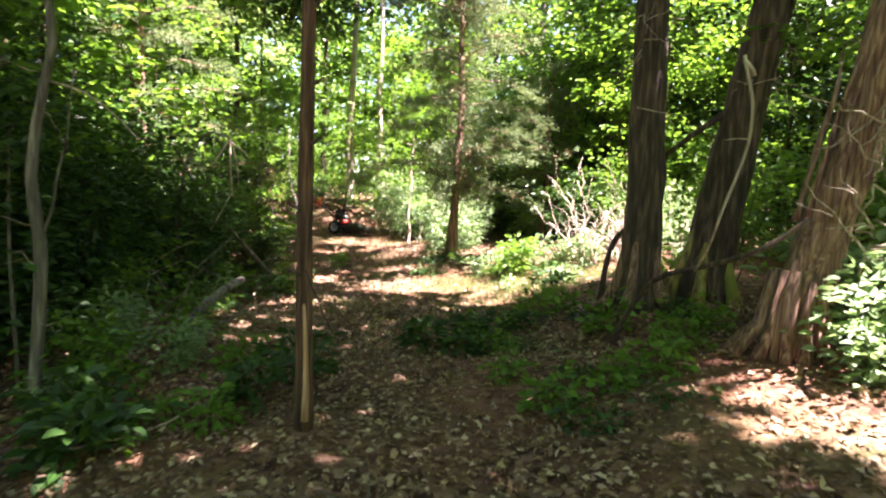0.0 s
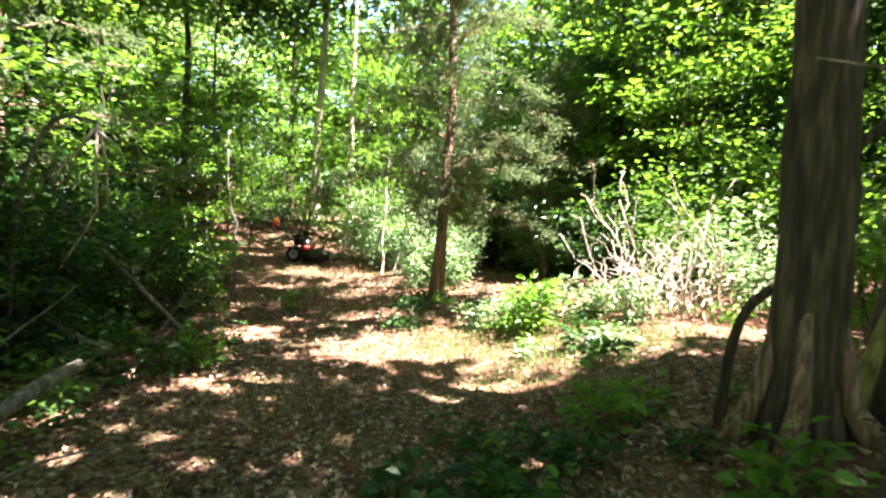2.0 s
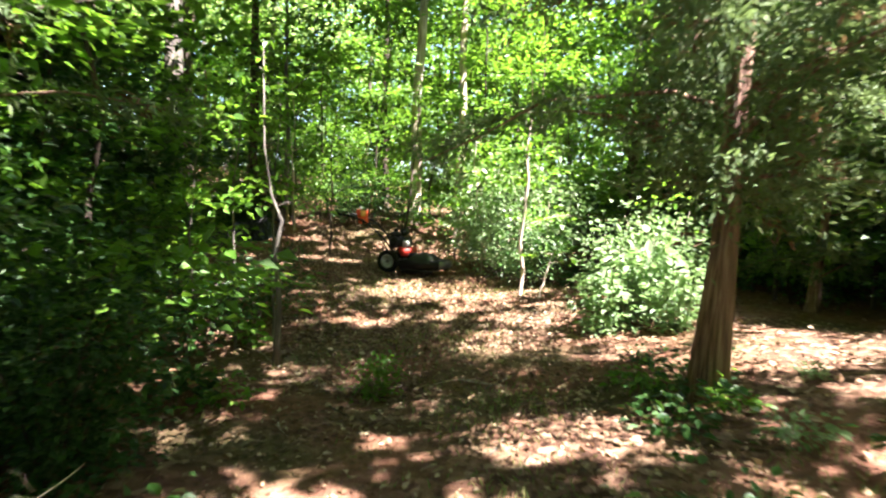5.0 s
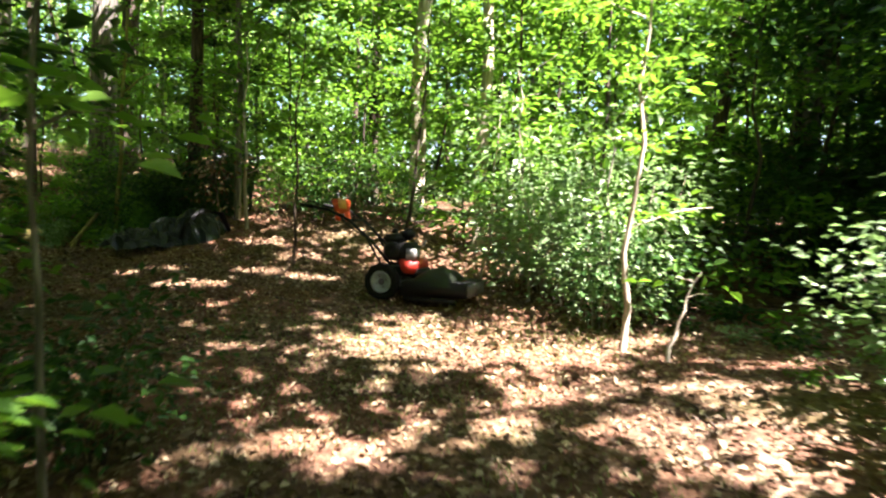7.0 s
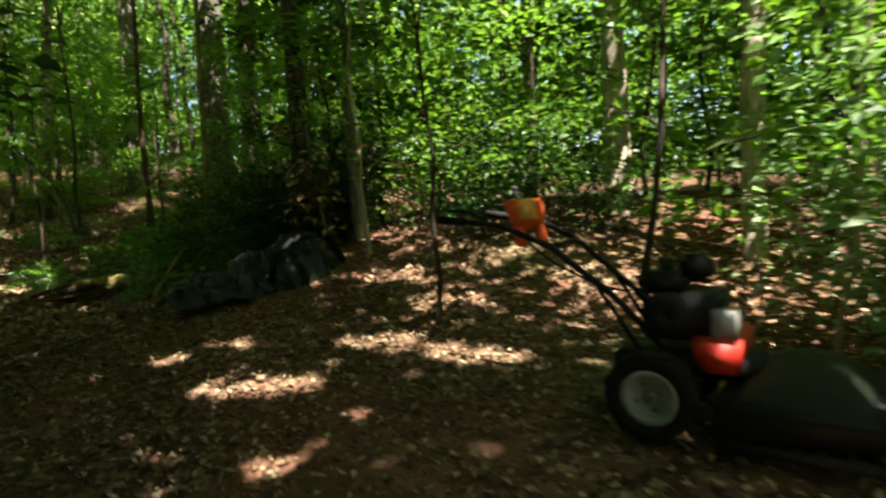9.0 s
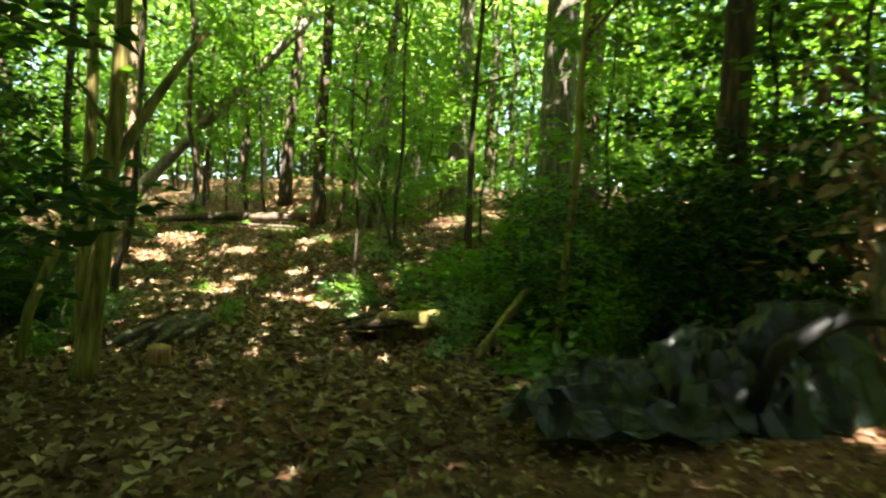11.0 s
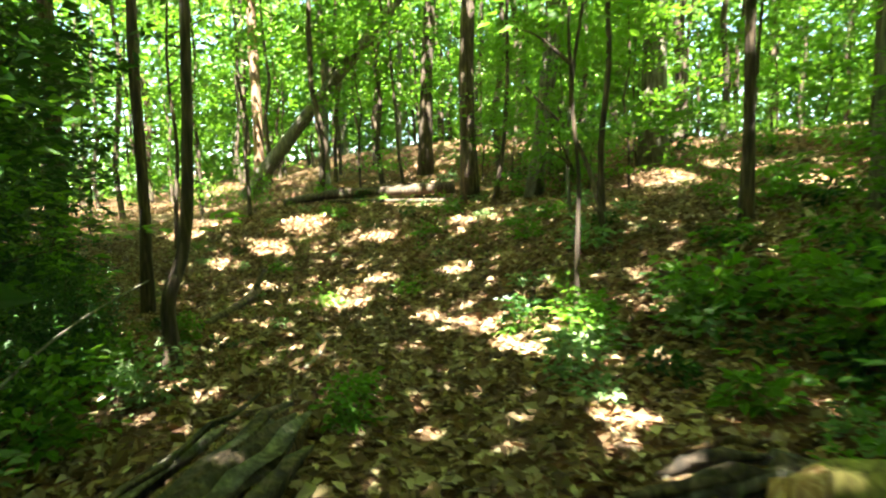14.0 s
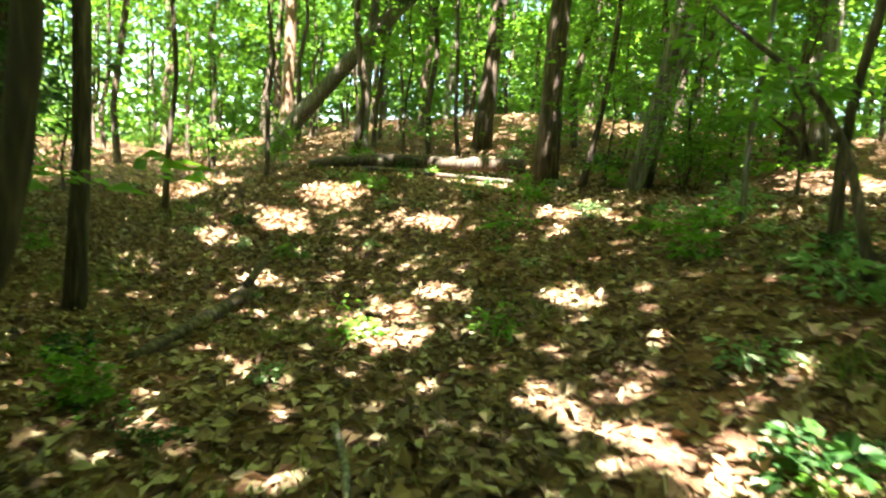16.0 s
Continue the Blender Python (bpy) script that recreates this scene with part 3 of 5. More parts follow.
def leafy_part(base, centres, outward, per, spread, size, leaf, rng=RNG, fine=True, name="foliage", flat=0.3):
    v, f = sprays(np.asarray(centres, float) - np.array(base.matrix_basis.translation), outward, per, spread, size, rng, flat, fine)
    g = Geo()
    g.v, g.f, g.n = [v], f.tolist(), len(v)
    return part(name, g, leaf, base, smooth=False)


def on(x, y, dz=0.0):
    return (x, y, float(gz(x, y)) + dz)


def dead_twigs(base, a, b, n, length, bark, rng, r=0.006, droop=-0.2):
    """Bare side twigs along the line a to b, each with a fork."""
    a, b = np.asarray(a, float), np.asarray(b, float)
    for i in range(n):
        p = a + (b - a) * rng.uniform(0, 1)
        d = rng.normal(0, 1, 3)
        d[2] = d[2] * 0.4 + droop
        d /= np.linalg.norm(d)
        q = p + d * length * rng.uniform(0.5, 1.2)
        twig_part(base, curve(p, q, 6, rng.uniform(-0.1, 0.1) * length, 0.14, rng), r, r * 0.35, bark, "twig", 5, rng)
        m = p + (q - p) * 0.55
        e = d + rng.normal(0, 0.6, 3)
        twig_part(base, curve(m, m + e / np.linalg.norm(e) * length * 0.4, 4, 0, 0.12, rng), r * 0.6, r * 0.25, bark, "twig", 4, rng)


rng = np.random.default_rng(41)
ob = stem_thing("dead_sapling", "bare dead cedar sapling with stripped reddish bark beside the track", "tree",
                [on(-0.735, 3.38), (-0.74, 3.36, 0.6), (-0.75, 3.35, 1.3), (-0.74, 3.33, 2.2), (-0.76, 3.3, 3.6), (-0.74, 3.3, 5.5)], 0.05, 0.026, BARK_BROWN, flare=1.1, sides=12, rough=0.05)
twig_part(ob, [(-0.72, 3.325, 0.1), (-0.715, 3.32, 0.3), (-0.72, 3.315, 0.5), (-0.735, 3.315, 0.75)], 0.022, 0.008, HEART, "bare_heartwood", 7, rng)
for z in (0.9, 1.25, 1.6, 1.9, 2.3, 2.8):
    s = rng.choice([-1, 1])
    twig_part(ob, curve((-0.74, 3.33, z), (-0.74 + s * 0.09, 3.29, z + 0.04), 4, 0, 0.1, rng), 0.014, 0.006, BARK_DARK, "stub", 6, rng)
twig_part(ob, curve((-0.74, 3.33, 0.95), (-0.5, 3.1, 0.62), 6, -0.03, 0.06, rng), 0.006, 0.002, BARK_DARK, "twig", 5, rng)

ob.location.y -= 0.06

ob = stem_thing("crooked_sapling", "pale grey crooked sapling snapped off at the top", "tree",
                [on(-2.38, 3.5), (-2.33, 3.5, 0.55), (-2.31, 3.5, 1.0), (-2.37, 3.5, 1.3), (-2.35, 3.5, 1.55), (-2.27, 3.48, 1.9), (-2.2, 3.47, 2.1), (-2.22, 3.45, 2.35), (-2.19, 3.45, 2.42)],
                0.04, 0.018, BARK_GREY, rough=0.08, rng=rng)
twig_part(ob, curve((-2.28, 3.5, 1.92), (-1.75, 3.5, 1.62), 6, 0.06, 0.05, rng), 0.009, 0.003, TWIG, "branch", 5, rng)
twig_part(ob, curve((-2.32, 3.5, 1.0), (-2.02, 3.4, 1.95), 6, 0.0, 0.06, rng), 0.009, 0.004, BARK_GREY, "branch", 5, rng)
dead_twigs(ob, (-2.35, 3.5, 0.5), (-2.3, 3.5, 2.0), 5, 0.4, TWIG, rng, 0.004)
ob = stem_thing("thin_dead_stem", "thin grey dead stem standing in the thicket", "tree", [on(-2.75, 3.9), (-2.8, 3.9, 0.9), (-2.78, 3.9, 1.6)], 0.014, 0.006, BARK_GREY)

# twin trunks on the bank
ob = stem_thing("big_cedar", "large dark cedar with a straight trunk on the bank", "tree",
                [on(1.8, 5.5, -0.05), (1.79, 5.5, 0.9), (1.8, 5.5, 1.6), (1.76, 5.48, 2.4), (1.72, 5.46, 3.6), (1.7, 5.4, 7.5)], 0.18, 0.12, BARK_DARK, sides=16, flare=1.3, rough=0.05, rng=rng)
for a in (0.4, 1.7, 2.9, 4.0, 5.3):
    c, s_ = math.cos(a), math.sin(a)
    twig_part(ob, [(1.8 + 0.1 * c, 5.5 + 0.1 * s_, 1.15), (1.8 + 0.2 * c, 5.5 + 0.24 * s_, 0.6), (1.8 + 0.36 * c, 5.5 + 0.36 * s_, float(gz(1.8 + 0.36 * c, 5.5 + 0.36 * s_)) - 0.03)], 0.03, 0.07, BARK_RED, "root_flare", 8, rng)
dead_twigs(ob, (1.62, 5.35, 2.0), (1.62, 5.3, 3.0), 7, 0.55, TWIG, rng, 0.006, -0.5)
ob = stem_thing("leaning_cedar", "stout dark cedar leaning away beside the twin trunk", "tree",
                [on(2.42, 5.6, -0.05), (2.46, 5.6, 0.9), (2.55, 5.6, 1.6), (2.68, 5.55, 2.4), (2.85, 5.5, 3.4), (3.3, 5.4, 7.5)], 0.25, 0.14, BARK_DARK, sides=16, flare=1.25, rough=0.06, rng=rng)
for a in (3.3, 4.2, 5.2):
    c, s_ = math.cos(a), math.sin(a)
    twig_part(ob, [(2.44 + 0.13 * c, 5.6 + 0.13 * s_, 1.15), (2.43 + 0.28 * c, 5.6 + 0.28 * s_, 0.7), (2.42 + 0.36 * c, 5.6 + 0.36 * s_, float(gz(2.42 + 0.36 * c, 5.6 + 0.36 * s_)) - 0.03)], 0.03, 0.07, BARK_MOSS, "root_flare", 8, rng)
twig_part(ob, curve((2.62, 5.5, 2.3), (1.9, 5.6, 1.75), 5, 0.02, 0.03, rng), 0.035, 0.02, BARK_DARK, "branch", 7, rng)
dead_twigs(ob, (2.75, 5.3, 2.3), (2.9, 5.2, 3.2), 8, 0.5, TWIG, rng, 0.006, -0.4)

ob = stem_thing("shaggy_cedar", "old shaggy red cedar with peeling bark and many dead branches", "tree",
                [on(2.18, 3.75, -0.05), (2.2, 3.75, 0.8), (2.34, 3.75, 1.3), (2.48, 3.74, 1.9), (2.58, 3.72, 2.5), (2.7, 3.7, 3.6), (2.9, 3.7, 6.5)], 0.17, 0.09, BARK_RED, sides=14, flare=1.2, rough=0.1, rng=rng)
twig_part(ob, [(2.05, 3.68, 0.3), (2.09, 3.66, 0.8), (2.18, 3.68, 1.15), (2.36, 3.74, 1.5)], 0.085, 0.03, BARK_RED, "side_stem", 9, rng)
for a in np.linspace(2.6, 6.6, 9):
    c, s_ = math.cos(a), math.sin(a)
    twig_part(ob, [(2.22 + 0.15 * c, 3.75 + 0.15 * s_, 1.0), (2.18 + 0.18 * c, 3.75 + 0.18 * s_, 0.65), (2.16 + rng.uniform(0.22, 0.34) * c, 3.75 + 0.27 * s_, float(gz(2.2, 3.7)) - 0.03)], 0.03, 0.04, BARK_RED, "root_flare", 7, rng)
    twig_part(ob, curve((2.3 + 0.14 * c, 3.75 + 0.14 * s_, 1.3), (2.5 + 0.14 * c, 3.74 + 0.15 * s_, 2.3), 6, 0, 0.06, rng), 0.02, 0.008, BARK_RED, "bark_strip", 5, rng)
dead_twigs(ob, (2.45, 3.55, 1.5), (2.65, 3.5, 2.6), 26, 0.55, TWIG, rng, 0.008, -0.25)
dead_twigs(ob, (2.4, 3.5, 1.0), (2.5, 3.5, 1.6), 9, 0.5, TWIG, rng, 0.008, -0.1)

ob = stem_thing("fallen_limb", "brown dead limb leaning from the ground across the trunks", "branch",
                [on(1.3, 4.6), (1.5, 4.4, 0.85), (1.7, 3.9, 0.98), (1.9, 3.6, 1.12), (2.08, 3.5, 1.32)], 0.022, 0.016, BARK_DARK, sides=7, part_name="limb", rng=rng)
ob = stem_thing("hanging_stick", "pale crooked dead stick propped against the trunks", "branch",
                [(1.62, 3.9, 0.95), (1.36, 3.15, 1.13), (1.37, 3.05, 1.34), (1.44, 3.05, 1.55), (1.48, 3.05, 1.69), (1.485, 3.05, 1.87), (1.44, 3.05, 2.02), (1.42, 3.05, 2.1)], 0.006, 0.009, BARK_PALE, sides=7, part_name="stick", sink=0.0, rng=rng)
twig_part(ob, [(1.48, 3.05, 1.7), (1.41, 3.04, 1.7), (1.35, 3.04, 1.69)], 0.004, 0.002, BARK_PALE, "twig", 5, rng)
twig_part(ob, [(1.42, 3.05, 2.08), (1.46, 3.04, 2.03), (1.47, 3.04, 2.0)], 0.012, 0.01, BARK_PALE, "broken_end", 6, rng)
ob = stem_thing("bent_stub", "short bent dead stub at the foot of the cedar", "branch", [on(1.52, 5.75), (1.54, 5.75, 0.75), (1.6, 5.72, 1.0), (1.66, 5.6, 1.12)], 0.03, 0.022, BARK_DARK, part_name="stub", rng=rng)

# fallen and leaning wood on the shady side
ob = stem_thing("broken_branch", "broken pale end of a fallen branch in the undergrowth", "branch", [on(-2.32, 5.45, 0.1), (-2.15, 5.9, 0.36), (-2.05, 6.15, 0.42)], 0.05, 0.04, BARK_GREY, part_name="branch", rng=rng)
ob = stem_thing("leaning_branch", "long bare branch leaning out of the thicket", "branch", [on(-2.45, 8.85), (-2.75, 8.7, 0.4), (-3.1, 8.45, 0.85), (-3.4, 8.2, 1.35), (-3.6, 8.0, 1.9)], 0.026, 0.014, BARK_GREY, part_name="branch", rng=rng)
dead_twigs(ob, (-2.6, 8.75, 0.3), (-3.3, 8.3, 1.2), 6, 0.4, TWIG, rng, 0.005, 0.1)
ob = stem_thing("leaning_branch", "fallen grey limb lying low out of the thicket", "branch", [on(-2.75, 8.0), (-3.1, 7.7, 0.3), (-3.5, 7.4, 0.6)], 0.035, 0.03, BARK_GREY, part_name="branch", rng=rng)
ob = stem_thing("hanging_branch", "snapped pale branch with splayed dead twigs hanging from a thicket tree", "branch",
                [on(-3.3, 7.4), (-3.25, 7.35, 1.4), (-2.95, 7.32, 2.05), (-2.6, 7.3, 1.95)], 0.02, 0.014, BARK_GREY, part_name="branch", rng=rng)
for q in ([(-2.6, 7.3, 1.95), (-2.58, 7.25, 1.6), (-2.54, 7.2, 1.3), (-2.62, 7.2, 1.15), (-2.75, 7.1, 0.85)], [(-2.58, 7.3, 1.9), (-2.5, 7.25, 1.65), (-2.46, 7.2, 1.35)], [(-2.6, 7.3, 1.9), (-2.4, 7.2, 1.78), (-2.32, 7.15, 1.7)], [(-2.62, 7.3, 1.92), (-2.75, 7.2, 1.65), (-2.9, 7.15, 1.5)]):
    twig_part(ob, q, 0.013, 0.006, TWIG, "twig", 6, rng)
for i in range(14):
    x, y = rng.uniform(-4.2, -2.0), rng.uniform(3.6, 8.5)
    a = rng.uniform(0, 6.3)
    ln = rng.uniform(0.6, 1.6)
    stem_thing("dead_branch", "thin bare dead branch lying in the shady undergrowth", "branch", curve(on(x, y, 0.03), (x + math.cos(a) * ln, y + math.sin(a) * ln * 0.7, float(gz(x, y)) + rng.uniform(0.1, 0.9)), 6, 0.08, 0.1, rng), rng.uniform(0.006, 0.014), 0.004, TWIG if i % 2 else BARK_GREY, "dead branches", 6, "branch", rng=rng)
stem_thing("fallen_twig", "long thin curved twig lying on the leaf litter", "branch", [on(-2.4, 2.7, 0.02), on(-1.9, 2.75, 0.03), on(-1.45, 3.1, 0.05), on(-1.4, 3.45, 0.06)], 0.009, 0.004, TWIG, sides=6, part_name="twig", sink=0.0, rng=rng)
for i in range(70):
    k = rng.integers(len(WALK) - 4)
    x, y = WALK[k + 2] + rng.normal(0, 1.6, 2)
    a, ln = rng.uniform(0, 6.3), rng.uniform(0.2, 0.7)
    stem_thing("fallen_twig", "small dead twig lying on the leaf litter", "branch", [on(x, y, 0.012), on(x + ln * 0.5 * math.cos(a), y + ln * 0.5 * math.sin(a), 0.03), on(x + ln * math.cos(a + 0.2), y + ln * math.sin(a + 0.2), 0.015)], rng.uniform(0.003, 0.008), 0.002, (TWIG, BARK_GREY, BARK_DARK)[i % 3], "twigs on the ground", 5, "twig", sink=0.0, rng=rng)


# ---- cedar with feathery sprays ----
def cedar(x, y, h, r, reach, first, limbs, rng, brown=0.06):
    base = thing("cedar_tree", "red cedar with a bare reddish lower trunk and feathery grey-green sprays", "tree", x, y, group="cedar trees")
    t = np.linspace(0, 1, 9)
    path = np.stack([rng.normal(0, 0.03, 9) * (t > 0), rng.normal(0, 0.03, 9) * (t > 0), t * h - 0.06], 1)
    path[1:, 0] += 0.06
    rad = r * (1 - 0.85 * t)
    rad[0] *= 1.5
    part("trunk", Geo().add(*tube(path, rad, 11, 0.07, rng)), BARK_RED, base)
    P, D = [], []
    for i in range(limbs):
        z = first + (h - first) * (i / limbs) ** 1.1
        az = i * 2.4 + rng.uniform(-0.4, 0.4)
        ln = reach * (1.1 - 0.75 * z / h) * rng.uniform(0.7, 1.15)
        a = np.array([0.05, 0, z])
        b = a + np.array([math.cos(az), math.sin(az), rng.uniform(-0.25, 0.35)]) * ln
        q = curve(a, b, 6, 0.12 * ln, 0.06, rng)
        part("limb", Geo().add(*tube(q, np.linspace(max(0.008, r * 0.2), 0.003, 6), 5, 0.05, rng)), BARK_RED, base)
        m = 34 if reach < 1.95 and h > 7.2 else 24
        s = rng.uniform(0.1, 1.02, m)
        c = a + (b - a) * s[:, None]
        c[:, 2] += 0.12 * ln * 4 * s * (1 - s)
        for k in range(m):
            d = (b - a) / ln * 0.7 + rng.normal(0, 0.65, 3) * np.array([1, 1, 0.45])
            d[2] -= 0.1
            d /= np.linalg.norm(d)
            L = rng.uniform(0.18, 0.42)
            u = rng.uniform(0, 1, 26)
            P.append(c[k] + d * (u * L)[:, None] + rng.normal(0, 0.035, (26, 3)))
            D.append(d * 0.8 + rng.normal(0, 0.5, (26, 3)))
    for k in range(limbs * (13 if h > 7.2 and reach < 1.95 else 4)):
        d = np.append(rng.normal(0, 1, 2), rng.uniform(-0.5, 0.3))
        d /= np.linalg.norm(d)
        c = np.array([0.05, 0, first + (h - first) * rng.uniform(0, 1) ** 1.8]) + d * rng.uniform(0.08, 0.45)
        P.append(c + d * (rng.uniform(0, 1, 26) * 0.3)[:, None] + rng.normal(0, 0.04, (26, 3)))
        D.append(d * 0.6 + rng.normal(0, 0.5, (26, 3)))
    P, D = np.concatenate(P), np.concatenate(D)
    dead = (rng.uniform(0, 1, len(P) // 26) < brown).repeat(26)
    for name, mask, mat in (("needles", ~dead, CEDAR), ("dead_needles", dead, BROWN_NEEDLE)):
        if mask.sum():
            L = rng.uniform(0.04, 0.085, mask.sum())
            v, f = blades(P[mask], D[mask], rng.normal(0, 1, (mask.sum(), 3)) + np.array([0, 0, 0.8]), L, L * 0.28)
            g = Geo()
            g.v, g.f, g.n = [v], f.tolist(), len(v)
            part(name, g, mat, base, smooth=False)
    return base


rng = np.random.default_rng(51)
cedar(0.12, 10.95, 7.5, 0.085, 1.9, 1.3, 48, rng)
cedar(5.6, 4.6, 6.0, 0.1, 1.6, 1.2, 26, rng, 0.3)
cedar(2.3, 14.4, 4.2, 0.06, 1.2, 0.4, 24, rng, 0.0)
cedar(-4.6, 9.0, 6.5, 0.11, 1.9, 0.8, 38, rng, 0.02)
cedar(-6.6, 12.6, 7.0, 0.12, 2.2, 0.7, 40, rng, 0.02)

# ---- brush pile ----
pile = thing("brush_pile", "sun-bleached heap of cut branches and sticks", "brush pile", 2.5, 8.42)
for i in range(46):
    a = rng.uniform(0, 6.3)
    foot = np.array([rng.normal(0, 0.42), rng.normal(0, 0.28), 0.02])
    tall = rng.uniform(0.2, 0.8) if i > 3 else 1.1
    tip = foot + np.array([math.cos(a) * rng.uniform(0.15, 0.6), math.sin(a) * rng.uniform(0.1, 0.45), tall])
    q = curve(foot, tip, 7, 0.05, 0.17, rng)
    r = rng.uniform(0.007, 0.013)
    wood = (TWIG, BARK_PALE)[i % 2]
    stick = part("stick", Geo().add(*tube(q, np.linspace(r, 0.005, 7), 6, 0.1, rng)), wood, pile)
    for k in (3, 4, 5):
        d = (tip - foot) * 0.3 + rng.normal(0, 0.16, 3)
        part("twig", Geo().add(*tube(curve(q[k], q[k] + d, 5, 0.03, 0.2, rng), np.linspace(r * 0.55, 0.003, 5), 5, 0.08, rng)), wood, stick)

# ---- low plants ----
PLANTS = []
for i in range(5):
    rng = np.random.default_rng(400 + i)
    base = thing("ground_plant", ("low leafy green woodland weed", "low seedling with broad green leaves")[i % 2], "plant", group="low woodland plants")
    bush_parts(base, rng.uniform(0.18, 0.34), 0.16, 3, 8, 5, (0.055, 0.075)[i % 2], (SHADE, MAPLE, PALE)[i % 3], GRASS, rng, 0.045, 0.003, True, 0.35)
    PLANTS.append(base)
FERNS = []
for i in range(2):
    rng = np.random.default_rng(450 + i)
    base = thing("leafy_plant", "knee-high leafy plant with light green leaves", "plant", group="knee-high plants")
    bush_parts(base, 0.6, 0.3, 6, 12, 6, 0.08, (PALE, MAPLE)[i], GRASS, rng, 0.07, 0.004, True, 0.2)
    FERNS.append(base)

rng = np.random.default_rng(61)
off_track = lambda x, y: clear_of_walk(x, y, 0.55)
scatter(PLANTS, 56, (-4, -1.0, 2.5, 9), lambda x, y: clear_of_walk(x, y, 0.55) and (y < 5 or x < -1.9), 0.18, rng, (0.7, 1.4))
scatter(PLANTS, 26, (-0.3, 2.0, 3.2, 6.2), off_track, 0.2, rng, (0.6, 1.3))
scatter(PLANTS, 14, (0.2, 3.2, 6.8, 10), off_track, 0.3, rng, (0.6, 1.2))
scatter(PLANTS, 40, (-4.5, 0.8, 9, 18), lambda x, y: clear_of_walk(x, y, 1.0) and (x < -2.9 or x > -0.3) and not (y > 14.5 and x < -1.5), 0.25, rng, (0.5, 1.2))
scatter(PLANTS, 60, (-13, -7, 15.5, 23), lambda x, y: clear_of_walk(x, y, 1.4), 0.25, rng, (0.7, 1.5))
scatter(PLANTS, 60, (-24, -11, 17, 25), lambda x, y: clear_of_walk(x, y, 2.0), 0.4, rng, (0.4, 1.0))
for x, y, s, k in ((1.02, 8.85, 1.0, 1), (0.55, 9.35, 0.55, 0), (0.85, 9.25, 0.6, 0), (1.3, 9.1, 0.7, 0), (1.7, 8.9, 0.7, 0), (2.0, 8.4, 0.8, 0), (2.45, 3.35, 1.0, 0), (2.3, 3.1, 0.7, 0), (2.65, 3.8, 1.4, 0), (2.6, 3.4, 1.2, 0),
                   (-2.2, 3.9, 0.8, 1), (-1.9, 4.3, 0.7, 0), (-2.0, 11.3, 0.5, 1), (-0.1, 13.0, 1.1, 0), (0.25, 13.4, 1.5, 0), (0.45, 12.9, 1.0, 0)):
    c = put(FERNS[k], x, y, rng.uniform(0, 360), s)
for k in FERNS:
    place(k, -2.6 - FERNS.index(k) * 0.5, 4.6 + FERNS.index(k), 30, 0.9)

# young trees that line the track
rng = np.random.default_rng(71)
for x, y, s in ((3.7, 11.4, 0.7), (4.8, 10.4, 0.8), (2.0, 13.6, 0.8), (3.0, 13.8, 1.0), (4.2, 12.2, 1.0), (3.4, 15.2, 1.0), (1.6, 16.4, 0.9), (2.8, 17.4, 1.0), (0.9, 18.3, 0.8), (-4.4, 11.6, 0.9), (-4.0, 10.2, 0.75), (-4.2, 6.4, 0.9), (-5.0, 5.0, 0.9), (-3.8, 4.6, 0.7),
                (-0.6, 19.2, 0.9), (-1.8, 20.0, 1.0), (-4.4, 20.7, 0.7), (-1.2, 21.6, 1.0), (-5.6, 21.4, 0.9), (-4.6, 22.2, 1.0), (-3.2, 22.4, 1.0), (-2.0, 22.8, 1.0), (3.6, 7.6, 0.8), (4.4, 6.0, 0.9), (4.6, 9.0, 1.0), (3.9, 5.0, 0.7)):
    for _ in range(8):
        if x > 0 and shades_gap(x, y, 4.6 * s, 0.9):
            x, y = x + 0.35 * SUN_DIR.x, y + 0.35 * SUN_DIR.y
    put(YOUNG[rng.integers(5)], x, y, rng.uniform(0, 360), s)
for x, y, s in ((2.4, 11.0, 0.8), (3.2, 10.8, 0.9), (2.8, 12.9, 0.8), (3.2, 12.6, 0.9), (2.6, 15.4, 0.8), (-4.9, 20.4, 0.7), (-4.3, 20.9, 0.8), (-5.6, 21.0, 0.8), (-3.5, 20.9, 0.6), (-5.1, 21.6, 1.0), (-0.8, 16.6, 0.7), (0.2, 18.6, 1.0), (-3.7, 12.0, 0.6), (-3.9, 9.4, 0.9), (-3.6, 13.3, 0.5), (-4.4, 7.6, 1.0), 
                (3.1, 6.6, 0.8), (3.6, 4.4, 0.8), (-5.6, 22.4, 0.8), (2.9, 9.6, 0.7)):
    put(SHRUB[rng.integers(4)], x, y, rng.uniform(0, 360), s)


# evergreens closing the view beside the track, shade put into their leaf colour
DARK = []
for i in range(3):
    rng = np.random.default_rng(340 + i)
    base = thing("evergreen_shrub", "dense evergreen shrub with leaf colour darkened for deep shade", "shrub", group="evergreen shrubs")
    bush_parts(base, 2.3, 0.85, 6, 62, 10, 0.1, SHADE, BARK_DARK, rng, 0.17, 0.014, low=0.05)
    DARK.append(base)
LOW_TREE = []
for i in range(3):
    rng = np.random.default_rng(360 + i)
    base = thing("understorey_tree", "understorey tree with shade-darkened leaf colour and low spreading branches", "tree", group="understorey trees")
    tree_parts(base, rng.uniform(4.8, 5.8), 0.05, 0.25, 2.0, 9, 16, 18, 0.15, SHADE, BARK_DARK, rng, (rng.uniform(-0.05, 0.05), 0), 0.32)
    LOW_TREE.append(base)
rng = np.random.default_rng(75)
